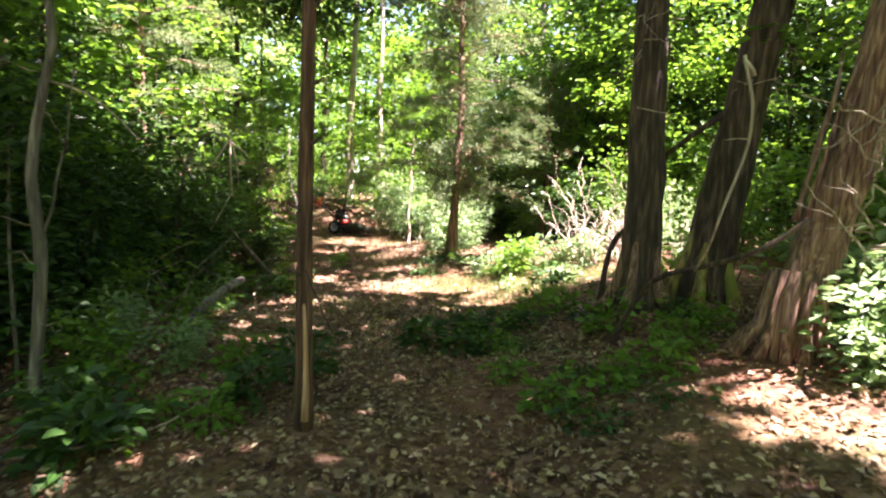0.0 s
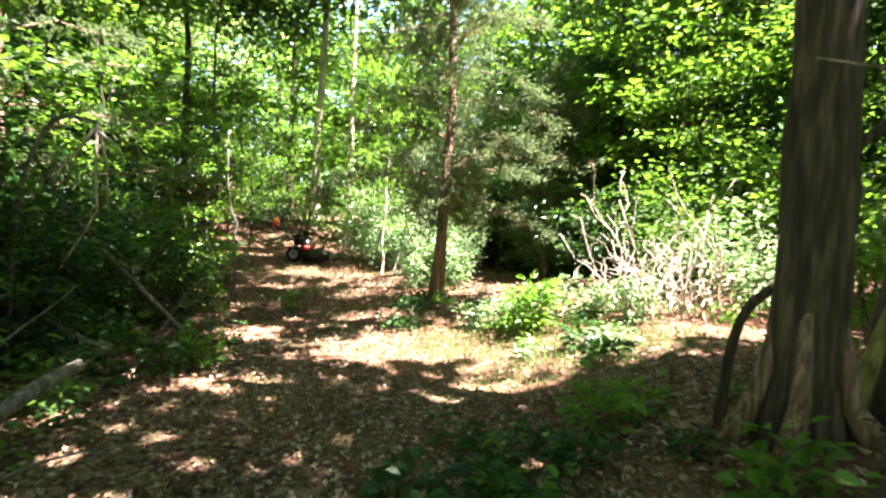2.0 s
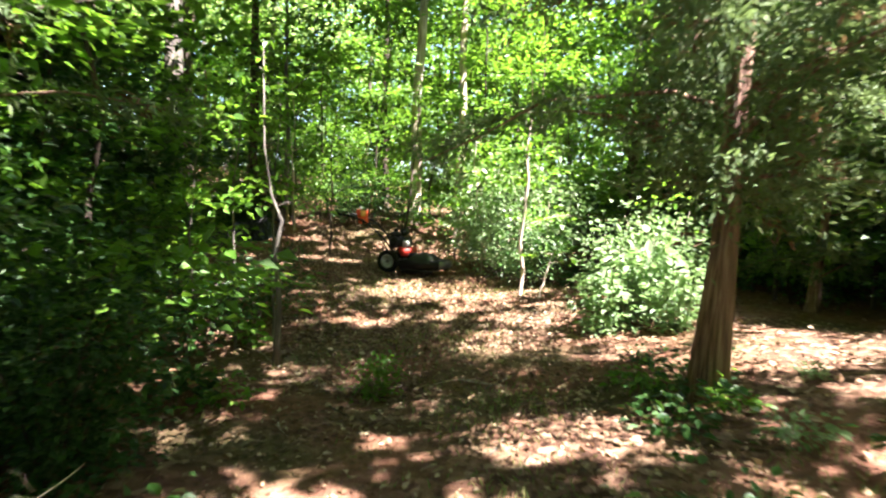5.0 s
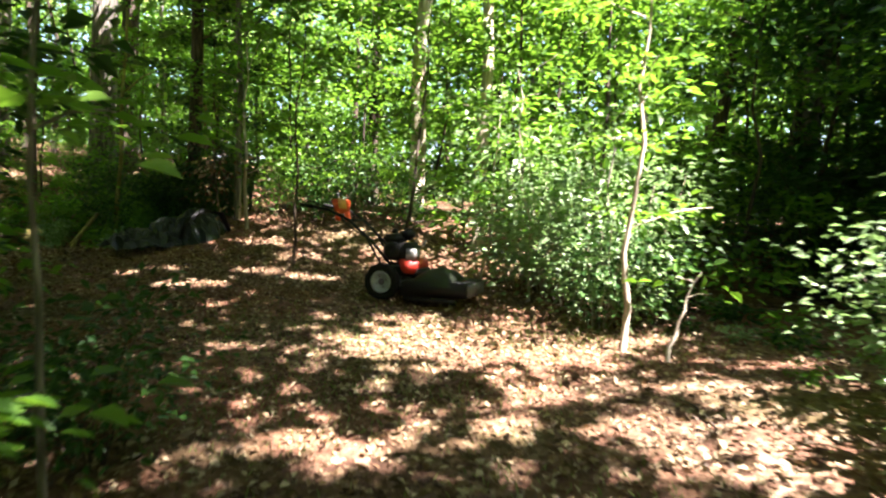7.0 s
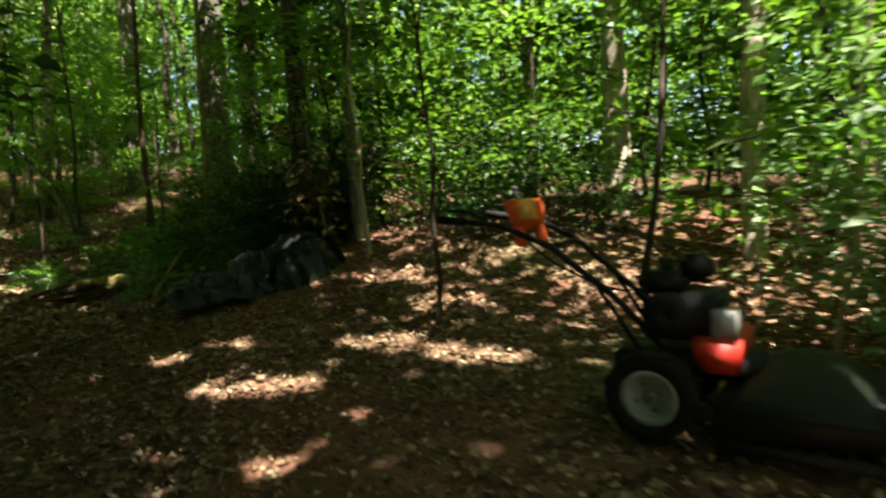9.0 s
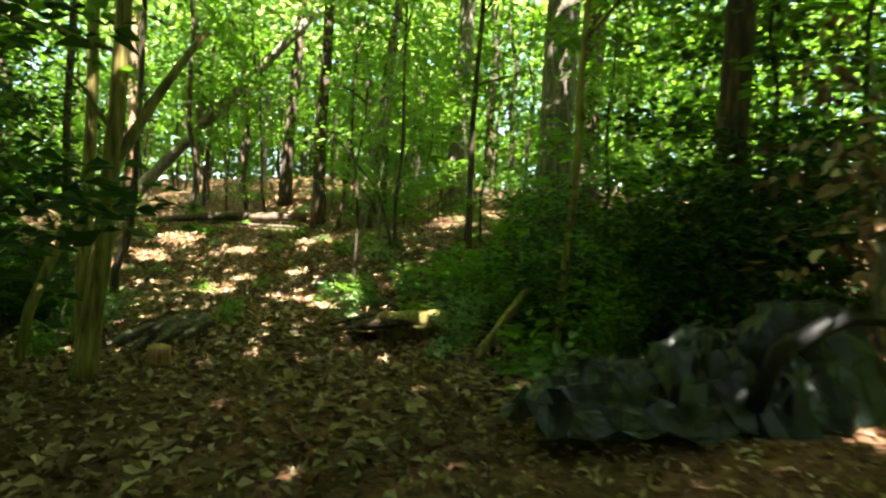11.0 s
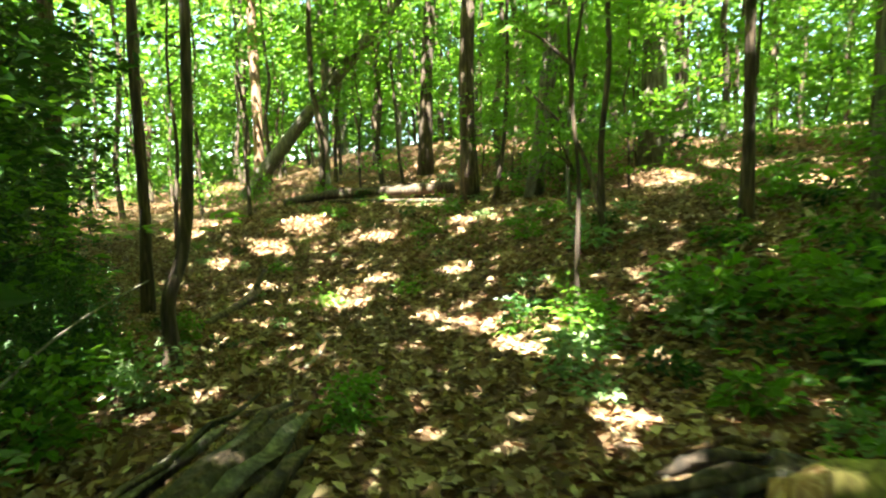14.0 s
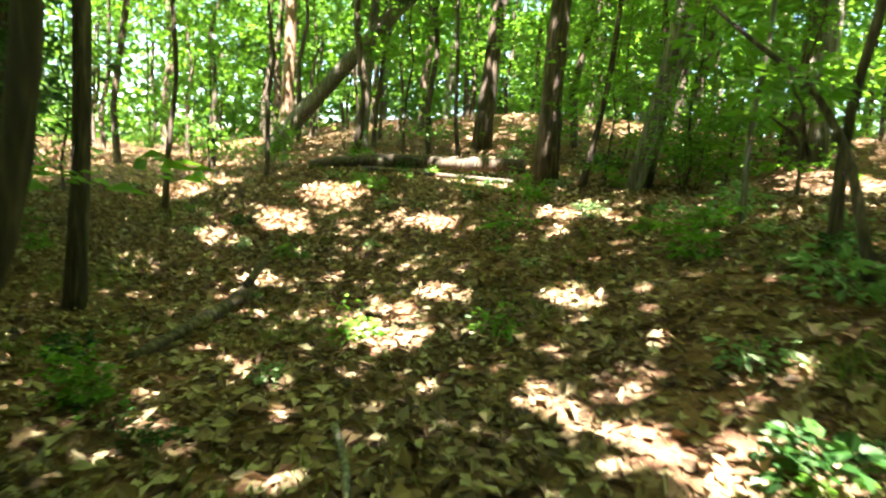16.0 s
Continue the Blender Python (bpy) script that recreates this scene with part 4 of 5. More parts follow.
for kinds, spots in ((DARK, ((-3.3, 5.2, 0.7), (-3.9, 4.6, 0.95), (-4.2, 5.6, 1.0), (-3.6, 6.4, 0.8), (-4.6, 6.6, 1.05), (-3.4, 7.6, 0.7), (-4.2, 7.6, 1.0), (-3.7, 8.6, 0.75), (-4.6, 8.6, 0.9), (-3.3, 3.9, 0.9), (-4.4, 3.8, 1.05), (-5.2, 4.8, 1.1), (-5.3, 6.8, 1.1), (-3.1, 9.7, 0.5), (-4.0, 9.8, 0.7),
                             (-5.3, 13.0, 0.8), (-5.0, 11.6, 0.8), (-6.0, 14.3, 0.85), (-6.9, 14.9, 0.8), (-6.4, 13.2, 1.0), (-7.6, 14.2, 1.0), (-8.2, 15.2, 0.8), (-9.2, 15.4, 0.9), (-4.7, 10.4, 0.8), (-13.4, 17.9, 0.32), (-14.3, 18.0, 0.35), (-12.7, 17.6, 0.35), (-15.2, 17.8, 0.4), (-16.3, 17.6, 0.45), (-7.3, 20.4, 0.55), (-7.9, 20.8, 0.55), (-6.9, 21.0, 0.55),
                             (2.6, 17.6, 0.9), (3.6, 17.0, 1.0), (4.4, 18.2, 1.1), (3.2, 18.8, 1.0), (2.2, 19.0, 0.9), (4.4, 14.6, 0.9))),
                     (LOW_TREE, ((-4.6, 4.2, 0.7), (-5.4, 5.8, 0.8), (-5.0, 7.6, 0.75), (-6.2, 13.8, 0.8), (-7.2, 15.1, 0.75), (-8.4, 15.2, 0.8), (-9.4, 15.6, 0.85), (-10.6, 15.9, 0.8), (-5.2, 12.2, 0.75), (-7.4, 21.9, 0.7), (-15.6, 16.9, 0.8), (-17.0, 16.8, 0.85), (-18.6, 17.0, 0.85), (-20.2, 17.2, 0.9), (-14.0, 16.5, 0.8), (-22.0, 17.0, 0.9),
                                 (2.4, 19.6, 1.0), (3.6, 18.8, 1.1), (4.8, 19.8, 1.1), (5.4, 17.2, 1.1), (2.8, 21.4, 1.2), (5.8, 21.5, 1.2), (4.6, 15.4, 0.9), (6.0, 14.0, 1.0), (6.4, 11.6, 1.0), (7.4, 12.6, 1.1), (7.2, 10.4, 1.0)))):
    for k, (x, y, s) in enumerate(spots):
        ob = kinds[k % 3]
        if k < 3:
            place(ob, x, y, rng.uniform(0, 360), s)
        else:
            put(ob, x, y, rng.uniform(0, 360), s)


# shrubs with the brightness of full sun put into their leaf colour
PALE_SHRUB = thing("pale_shrub", "grey-green shrub with leaf colour lightened for sunlight", "shrub", group="pale shrubs")
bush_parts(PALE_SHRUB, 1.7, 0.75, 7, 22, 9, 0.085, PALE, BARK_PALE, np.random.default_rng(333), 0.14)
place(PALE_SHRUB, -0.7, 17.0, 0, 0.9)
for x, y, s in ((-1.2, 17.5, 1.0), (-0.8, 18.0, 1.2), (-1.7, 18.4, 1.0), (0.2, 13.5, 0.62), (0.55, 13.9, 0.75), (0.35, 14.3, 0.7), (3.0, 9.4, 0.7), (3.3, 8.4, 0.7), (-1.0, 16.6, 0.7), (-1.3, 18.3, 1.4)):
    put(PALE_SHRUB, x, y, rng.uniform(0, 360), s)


for x, y, s in ((-8.2, 20.6, 0.7), (-7.6, 20.5, 0.8), (-7.0, 20.3, 0.7), (-8.9, 21.2, 0.7), (-6.9, 21.2, 0.9)):
    put(SHRUB[rng.integers(4)], x, y, rng.uniform(0, 360), s)


def slim(x, y, h, r, bark, rng, label, lean=(0.0, 0.0), crown_from=0.35, reach=0.7, limbs=6, per_limb=6, per=10, size=0.09, leaf=None, path=None):
    base = thing("sapling", label, "tree", x, y, group="saplings")
    return tree_parts(base, h, r, crown_from, reach, limbs, per_limb, per, size, leaf or MAPLE, bark, rng, lean, 0.16, path, True, 1.3, 8)


rng = np.random.default_rng(81)
slim(-0.95, 15.72, 3.4, 0.028, BARK_PALE, rng, "slim pale-barked sapling beside the sunny clearing")
slim(-0.72, 15.4, 0.75, 0.018, BARK_PALE, rng, "short pale sapling stub beside the clearing", (0.3, 0), 0.7, 0.3, 2, 2, 5)
slim(-0.95, 16.96, 2.8, 0.018, BARK_GREY, rng, "thin sapling at the edge of the clearing")
slim(-4.6, 18.45, 3.4, 0.024, BARK_DARK, rng, "slim dark sapling among dead leaves", (0.02, 0), 0.4)
slim(-5.85, 19.9, 3.2, 0.035, BARK_PALE, rng, "slim sapling with a pale lit foot", (-0.04, 0.05), 0.35, 1.0, 8, 8, 12)
slim(-3.3, 12.65, 2.6, 0.016, BARK_GREY, rng, "thin upright sapling beside the track", crown_from=0.5, reach=0.25, limbs=4, per_limb=3, per=5)
slim(-3.15, 18.5, 3.6, 0.03, BARK_DARK, rng, "forked dark sapling behind the mower", (0.06, 0), 0.35, 1.0, 8)
slim(-2.2, 18.2, 2.4, 0.02, BARK_PALE, rng, "thin pale sapling in sunlight", (0.1, 0), 0.35, 0.7)
slim(-1.6, 17.6, 2.6, 0.02, BARK_PALE, rng, "thin pale crooked sapling in sunlight", (-0.08, 0), 0.35, 0.8)
slim(-2.98, 11.95, 2.6, 0.026, BARK_GREY, rng, "pale crooked sapling beside the track", crown_from=0.5, reach=0.15, limbs=3, per_limb=3, per=4, size=0.075, path=[(0, 0, -0.05), (0.02, 0, 0.5), (-0.02, 0, 0.95), (0.03, 0, 1.2), (-0.06, 0, 1.4), (-0.13, 0, 1.8), (-0.15, 0, 2.6)])
slim(-3.5, 12.3, 2.4, 0.016, BARK_GREY, rng, "thin grey sapling beside the track", crown_from=0.3, reach=0.4)
slim(-3.75, 11.9, 2.2, 0.014, BARK_GREY, rng, "thin grey sapling beside the track", (0.05, 0), 0.3, 0.5)
slim(0.15, 14.0, 1.6, 0.03, BARK_PALE, rng, "pale forked stem rising from a bush", (0.2, 0), 0.5, 0.5, 4, 3, 6)

# tall single trunks behind
for x, y, h, r, bark in ((-3.5, 21.7, 12, 0.17, BARK_PALE), (-2.3, 20.3, 11, 0.1, BARK_PALE), (-7.4, 21.2, 12, 0.13, BARK_DARK), (3.2, 22.0, 12, 0.26, BARK_GREY), (-6.3, 20.5, 9, 0.06, BARK_GREY), (1.6, 21.5, 11, 0.12, BARK_DARK), (4.4, 16.5, 11, 0.2, BARK_DARK)):
    b = thing("tall_tree", "tall straight tree trunk rising through the green undergrowth", "tree", x, y, group="tall trunks")
    high = bark is BARK_PALE
    tree_parts(b, h, r, 0.82 if high else 0.35, 1.3 if high else 2.4, 5 if high else 8, 5 if high else 8, 22, 0.2, MAPLE, bark, rng, (rng.uniform(-0.02, 0.02), 0), 0.5)

# ---- walk-behind brush mower ----
def box_geo(sx, sy, sz, at=(0, 0, 0), bevel=0.01, shape=None):
    """A rounded box of that size about at; shape may move its corners first."""
    bm = bmesh.new()
    bmesh.ops.create_cube(bm, size=1)
    for v in bm.verts:
        v.co = Vector((v.co.x * sx, v.co.y * sy, v.co.z * sz))
        if shape:
            v.co = Vector(shape(*v.co))
    bmesh.ops.bevel(bm, geom=bm.edges[:], offset=bevel, segments=2, affect="EDGES")
    g = Geo()
    bm.verts.index_update()
    g.add([(v.co.x + at[0], v.co.y + at[1], v.co.z + at[2]) for v in bm.verts], [[v.index for v in f.verts] for f in bm.faces])
    bm.free()
    return g


def ring_geo(profile, n=28, at=(0, 0, 0)):
    """A wheel-like body: profile of (radius, y) turned about the y axis."""
    m = len(profile)
    a = np.linspace(0, 2 * np.pi, n, endpoint=False)
    v = [(r * math.cos(t) + at[0], y + at[1], r * math.sin(t) + at[2]) for t in a for r, y in profile]
    f = [[i * m + j, i * m + (j + 1) % m, ((i + 1) % n) * m + (j + 1) % m, ((i + 1) % n) * m + j] for i in range(n) for j in range(m)]
    return Geo().add(v, f)


RUBBER = plain_material("tyre_rubber", (0.012, 0.012, 0.012), 0.85, worn=0.03, spec=0.15)
RIM = plain_material("grey_rim", (0.3, 0.32, 0.33), 0.5, 0.3)
BLACK = plain_material("black_metal", (0.008, 0.008, 0.009), 0.5, worn=0.03, spec=0.25)
DECK = plain_material("dark_green_deck", (0.016, 0.022, 0.012), 0.62, 0.0, 0.04, spec=0.2)
STEEL = plain_material("worn_steel", (0.16, 0.16, 0.155), 0.45, 0.7)
RED = plain_material("red_paint", (0.62, 0.035, 0.02), 0.35)
ORANGE = plain_material("orange_plastic", (0.85, 0.1, 0.015), 0.5, worn=0.08)
YELLOW = plain_material("yellow_sticker", (0.8, 0.35, 0.06), 0.5)
ENGINE = plain_material("engine_alloy", (0.2, 0.2, 0.18), 0.5, 0.6)

mower = thing("brush_mower", "black and red walk-behind brush mower parked on dead leaves", "mower", -3.05, 17.22, turn=-15)
mower.scale = (0.93, 0.93, 0.93)
TY = 0.195
for s in (-1, 1):
    y = 0.28 * s
    wheel = part("wheel", ring_geo([(0.12, -0.045), (0.165, -0.06), (0.19, -0.055), (TY, -0.03), (TY, 0.03), (0.19, 0.055), (0.165, 0.06), (0.12, 0.045)], 32, (0, y, TY)), RUBBER, mower, "black ribbed rubber tyre")
    for k in range(22):
        a = k * 2 * math.pi / 22
        g = box_geo(0.016, 0.05, 0.018, (0, 0, 0), 0.003)
        m = Matrix.Translation((math.cos(a) * TY, y + (0.026 if k % 2 else -0.026), TY + math.sin(a) * TY)) @ Matrix.Rotation(-a, 4, "Y") @ Matrix.Rotation(0.5 if k % 2 else -0.5, 4, "X")
        g.v = [np.array([m @ Vector(p) for p in g.v[0]])]
        part("tread_lug", g, RUBBER, wheel)
    part("rim", ring_geo([(0.03, -0.02), (0.085, -0.015), (0.10, -0.045), (0.122, -0.05), (0.122, 0.05), (0.10, 0.045), (0.085, 0.015), (0.03, 0.02)], 28, (0, y, TY)), RIM, wheel, "dull grey steel rim")
    part("hub", ring_geo([(0.001, -0.05), (0.026, -0.05), (0.034, -0.03), (0.034, 0.03), (0.026, 0.05), (0.001, 0.05)], 16, (0, y, TY)), STEEL, wheel)
    for k in range(4):
        a = k * math.pi / 2 + 0.4
        part("bolt", ring_geo([(0.001, -0.03), (0.009, -0.03), (0.009, 0.0), (0.001, 0.0)], 8, (math.cos(a) * 0.06, y, TY + math.sin(a) * 0.06)), STEEL, wheel)
part("axle", Geo().add(*tube([(0, -0.3, TY), (0, 0, TY), (0, 0.3, TY)], 0.016, 10, 0)), STEEL, mower)
part("frame", box_geo(0.62, 0.3, 0.09, (0.1, 0, 0.3), 0.015), BLACK, mower)
part("red_cover", box_geo(0.2, 0.42, 0.15, (0.24, 0, 0.37), 0.018, lambda x, y, z: (x + (0.05 if z < 0 and x < 0 else 0), y, z)), RED, mower, "bright red painted side cover")
part("engine_block", box_geo(0.32, 0.32, 0.2, (0.1, 0, 0.52), 0.03), BLACK, mower)
part("fan_housing", ring_geo([(0.001, -0.04), (0.07, -0.04), (0.1, -0.01), (0.1, 0.05), (0.001, 0.05)], 24, (0.04, -0.15, 0.53)), BLACK, mower)
part("fuel_tank", box_geo(0.2, 0.3, 0.1, (0.0, 0.02, 0.66), 0.035), BLACK, mower)
part("fuel_cap", Geo().add(*tube([(0.02, -0.05, 0.72), (0.02, -0.05, 0.77)], 0.03, 12, 0)), BLACK, mower)
muffler = part("muffler", box_geo(0.1, 0.14, 0.12, (0.28, -0.12, 0.5), 0.012), ENGINE, mower, "dull silver finned muffler guard")
for k in range(6):
    part("fin", box_geo(0.008, 0.15, 0.135, (0.235 + 0.018 * k, -0.125, 0.5), 0.002), ENGINE, muffler)
part("air_filter", box_geo(0.14, 0.16, 0.13, (0.12, 0.1, 0.71), 0.03), BLACK, mower)
part("spark_plug", Geo().add(*tube([(0.36, -0.03, 0.6), (0.4, -0.04, 0.66)], 0.012, 8, 0)), RIM, mower)
# deck: a flat dome over a skirted pan
u, w = np.linspace(-1, 1, 17), np.linspace(-1, 1, 15)
U, Wd = np.meshgrid(u, w)
dome = np.stack([0.57 + 0.25 * U, 0.34 * Wd, 0.2 + 0.17 * np.clip(1 - (U * 1.0) ** 2, 0, 1) ** 0.6 * np.clip(1 - Wd ** 2, 0, 1) ** 0.5], -1).reshape(-1, 3)
ii = np.arange(17 * 15).reshape(15, 17)
part("deck_dome", Geo().add(dome, np.stack([ii[:-1, :-1], ii[:-1, 1:], ii[1:, 1:], ii[1:, :-1]], -1).reshape(-1, 4)), DECK, mower, "dark olive rounded deck cover")
part("deck_pan", box_geo(0.72, 0.76, 0.16, (0.62, 0, 0.15), 0.012, lambda x, y, z: (x, y * (0.72 if x > 0 else 1), z + (0.02 if x > 0 else 0))), BLACK, mower)
part("front_skirt", box_geo(0.03, 0.56, 0.13, (0.985, 0, 0.17), 0.006), STEEL, mower, "scraped bare steel front lip")
for s in (-1, 1):
    part("skid", box_geo(0.6, 0.02, 0.05, (0.6, 0.37 * s, 0.06), 0.006), BLACK, mower)
    part("handlebar", Geo().add(*tube([(0.02, 0.12 * s, 0.36), (-0.2, 0.14 * s, 0.6), (-0.5, 0.17 * s, 0.84), (-0.75, 0.22 * s, 0.95), (-1.08, 0.25 * s, 0.99)], 0.016, 10, 0)), BLACK, mower)
    part("grip", Geo().add(*tube([(-0.94, 0.238 * s, 0.975), (-1.1, 0.252 * s, 0.994)], 0.021, 10, 0)), RUBBER, mower)
    part("brake_lever", Geo().add(*tube([(-0.82, 0.22 * s, 0.98), (-0.92, 0.24 * s, 1.03), (-1.04, 0.25 * s, 1.04)], 0.008, 8, 0)), BLACK, mower)
    part("handle_brace", Geo().add(*tube([(-0.05, 0.14 * s, 0.3), (-0.3, 0.15 * s, 0.68)], 0.012, 8, 0)), BLACK, mower)
part("crossbar", Geo().add(*tube([(-0.5, -0.17, 0.84), (-0.5, 0.17, 0.84)], 0.014, 8, 0)), BLACK, mower)
panel = part("control_panel", box_geo(0.05, 0.24, 0.18, (0, 0, 0), 0.02, lambda x, y, z: (x, y * (1.0 if z > 0 else 0.72), z)), ORANGE, mower, "orange plastic control panel")
panel.matrix_basis = pose(-0.74, 0.06, 0.99, 0, -24, -42)
for s in (-1, 1):
    part("panel_leg", box_geo(0.03, 0.06, 0.12, (0, 0.06 * s, -0.12), 0.008), ORANGE, panel)
part("sticker", box_geo(0.004, 0.1, 0.12, (0.028, 0, 0.02), 0.001), YELLOW, panel)
part("shift_lever", Geo().add(*tube([(-0.02, 0.0, 0.05), (-0.1, 0.0, 0.19)], 0.008, 8, 0)), BLACK, panel)
part("lever_knob", ring_geo([(0.001, -0.02), (0.018, -0.012), (0.018, 0.012), (0.001, 0.02)], 12, (-0.1, 0, 0.2)), BLACK, panel)
part("throttle_cable", Geo().add(*tube(curve((-0.7, -0.1, 0.9), (0.05, -0.1, 0.66), 8, -0.12, 0.02), 0.006, 6, 0)), BLACK, mower)

# ---- crumpled black sheeting ----
TARP, nt, bsdf, out = material("black_plastic")
nt.links.new(ramp(nt, noise_tex(nt, 5, 5), [(0.35, (0.003, 0.005, 0.004)), (0.7, (0.012, 0.018, 0.014))]), bsdf.inputs["Base Color"])
bsdf.inputs["Roughness"].default_value = 0.36
bsdf.inputs["Specular IOR Level"].default_value = 0.35
bump(nt, bsdf, noise_tex(nt, 7, 3), 0.9, 0.05)


def heap(name, parent, cx, cy, a, b, h, turn, seed, mat, label=""):
    rng = np.random.default_rng(seed)
    t = np.linspace(0, 2 * np.pi, 40, endpoint=False)
    s = np.linspace(0, 1, 14)
    S, T = np.meshgrid(s, t)
    ph = rng.uniform(0, 6.3, 6)
    fold = sum(np.abs(np.sin(T * k / 2 * 2 + ph[i] + S * (2 + i))) * 1.6 / (k ** 0.4) - 0.7 / (k ** 0.4) for i, k in enumerate((2, 3, 5, 7, 11, 13)))
    R = S * (1 + 0.07 * fold)
    Z = h * (1 - S ** 2.2) * (1 + 0.10 * fold * S) + 0.022 * rng.normal(0, 1, S.shape) * np.minimum(1, S * 2)
    X, Y = a * R * np.cos(T), b * R * np.sin(T)
    c, d = math.cos(turn), math.sin(turn)
    v = np.stack([cx + c * X - d * Y, cy + d * X + c * Y, Z], -1).reshape(-1, 3)
    ii = np.arange(40 * 14).reshape(40, 14)
    nxt = np.roll(ii, -1, 0)
    f = np.stack([ii[:, :-1], ii[:, 1:], nxt[:, 1:], nxt[:, :-1]], -1).reshape(-1, 4)
    return part(name, Geo().add(v, f), mat, parent, label, False)


tarp = thing("plastic_sheeting", "crumpled heap of black plastic sheeting on the leaf litter", "tarp", -6.62, 19.2, turn=42)
tarp.scale = (1.2, 1.2, 1.15)
heap("folded_sheet", tarp, 0.28, 0.05, 0.36, 0.3, 0.46, 0.2, 1, TARP)
heap("draped_sheet", tarp, -0.02, 0.1, 0.4, 0.26, 0.33, 0.6, 3, TARP)
heap("flat_sheet", tarp, -0.3, 0.0, 0.5, 0.24, 0.2, 0.1, 2, TARP)
part("rolled_edge", Geo().add(*tube([(0.02, -0.2, 0.1), (0.05, -0.26, 0.32), (0.25, -0.26, 0.45), (0.48, -0.2, 0.42), (0.6, -0.12, 0.2)], 0.03, 9, 0.15)), BLACK, tarp)
rng = np.random.default_rng(91)
clump = stem_thing("dead_leaf_clump", "clump of brown dead leaves and twigs hung up in a vine", "branch", [on(-6.15, 19.75), (-6.2, 19.6, 1.0), (-6.2, 19.42, 1.95)], 0.016, 0.01, BARK_GREY, part_name="vine", rng=rng)
dead_twigs(clump, (-6.2, 19.45, 1.2), (-6.2, 19.42, 1.9), 14, 0.4, BARK_DARK, rng, 0.005, -0.5)
leafy_part(clump, rng.normal(0, 1, (26, 3)) * np.array([0.16, 0.12, 0.28]) + np.array([-6.2, 19.42, 1.5]), np.tile([0, 0, -0.6], (26, 1)), 9, 0.08, 0.075, LITTER, rng, name="dead_leaves")

# ---- end of the walk: single trees and dead wood ----
rng = np.random.default_rng(101)


def trunk_tree(label, pts, r0, r1, bark, leaves=True, cat_name="woodland_tree", flare=1.3, size=0.17, n=40):
    ob = stem_thing(cat_name, label, "tree", pts, r0, r1, bark, "woodland trees", 12, flare=flare, rng=rng)
    if leaves:
        top = np.array(pts[-1])
        low = np.array(pts[len(pts) // 2])
        q = rng.uniform(0, 1, n)[:, None]
        c = low + (top - low) * q + rng.normal(0, 1, (n, 3)) * np.array([1.2, 1.2, 0.5]) * min(1.0, (top[2] - pts[0][2]) / 10)
        o = c - (low + (top - low) * q)
        for k in range(0, n, 5):
            a = low + (top - low) * q[k] - np.array([0, 0, 0.3])
            twig_part(ob, curve(a, c[k], 5, 0.05, 0.05, rng), 0.02, 0.004, bark, "limb", 5, rng)
        leafy_part(ob, c, o / (np.linalg.norm(o, axis=1)[:, None] + 1e-6), 16, 0.35 * min(1.0, (top[2] - pts[0][2]) / 6), size, MAPLE, rng, False, "crown", 0.25)
    return ob


def up(x, y, h, lx=0.0, ly=0.0, bend=0.05, n=6):
    """Points of a standing trunk from the ground at x, y."""
    z0 = float(gz(x, y))
    p = [(x, y, z0)]
    for k in range(1, n):
        t = k / (n - 1)
        p.append((x + lx * h * t + rng.normal(0, bend), y + ly * h * t + rng.normal(0, bend), z0 + h * t))
    return p


trunk_tree("straight dark tree at the end of the fallen log", up(-20.1, 25.4, 12, 0.0, 0.01), 0.18, 0.1, BARK_DARK)
trunk_tree("leaning dark tree with a white-flecked bark", up(-18.2, 25.6, 11, 0.12, 0.06), 0.14, 0.08, BARK_GREY)
trunk_tree("thin leaning sapling crossing the tree beside it", up(-18.0, 25.4, 7, 0.17, 0.1), 0.045, 0.02, BARK_GREY)
trunk_tree("thin bowed dark sapling by the fallen log", up(-19.2, 25.4, 7, 0.08, 0.08, 0.1), 0.05, 0.02, BARK_DARK)
trunk_tree("big grey-barked tree on the bank", up(-17.3, 27.9, 13, 0.02, 0.02), 0.25, 0.15, BARK_GREY)
trunk_tree("stout grey tree wrapped in green leaves", up(-11.6, 24.6, 13, -0.01, 0.02), 0.29, 0.2, BARK_GREY)
trunk_tree("stout dark tree on the slope", up(-13.0, 27.6, 13, 0.02, 0.02), 0.25, 0.15, BARK_DARK)
trunk_tree("dark tree beyond the fallen log", up(-24.3, 26.6, 12, 0.05, 0.03), 0.19, 0.1, BARK_DARK)
trunk_tree("upright brown tree at the end of the bank", up(-28.1, 22.8, 12), 0.16, 0.1, BARK_RED)
trunk_tree("dead trunk leaning across the tree beside it", [on(-27.8, 22.3), (-26.2, 24.0, 4.0), (-24.8, 25.6, 6.2), (-23.5, 27.2, 8.5)], 0.2, 0.12, BARK_GREY, False)
trunk_tree("thin dark sapling before the fallen log", up(-22.4, 25.0, 5, -0.1, -0.03), 0.05, 0.02, BARK_DARK)
trunk_tree("slim sapling in the open leaf litter", up(-15.2, 23.8, 4, 0.0, 0.02), 0.025, 0.012, BARK_GREY, size=0.12, n=14)
trunk_tree("thin young tree on the bank", up(-14.2, 23.4, 4.5, -0.01, 0.01), 0.04, 0.02, BARK_DARK, size=0.13, n=18)
trunk_tree("thin young tree on the bank", up(-12.55, 23.6, 5, 0.01, 0.02), 0.06, 0.03, BARK_DARK, size=0.13, n=22)
trunk_tree("thin sapling in the undergrowth", up(-12.25, 21.15, 3, 0.02, 0), 0.018, 0.01, BARK_DARK, size=0.1, n=12)
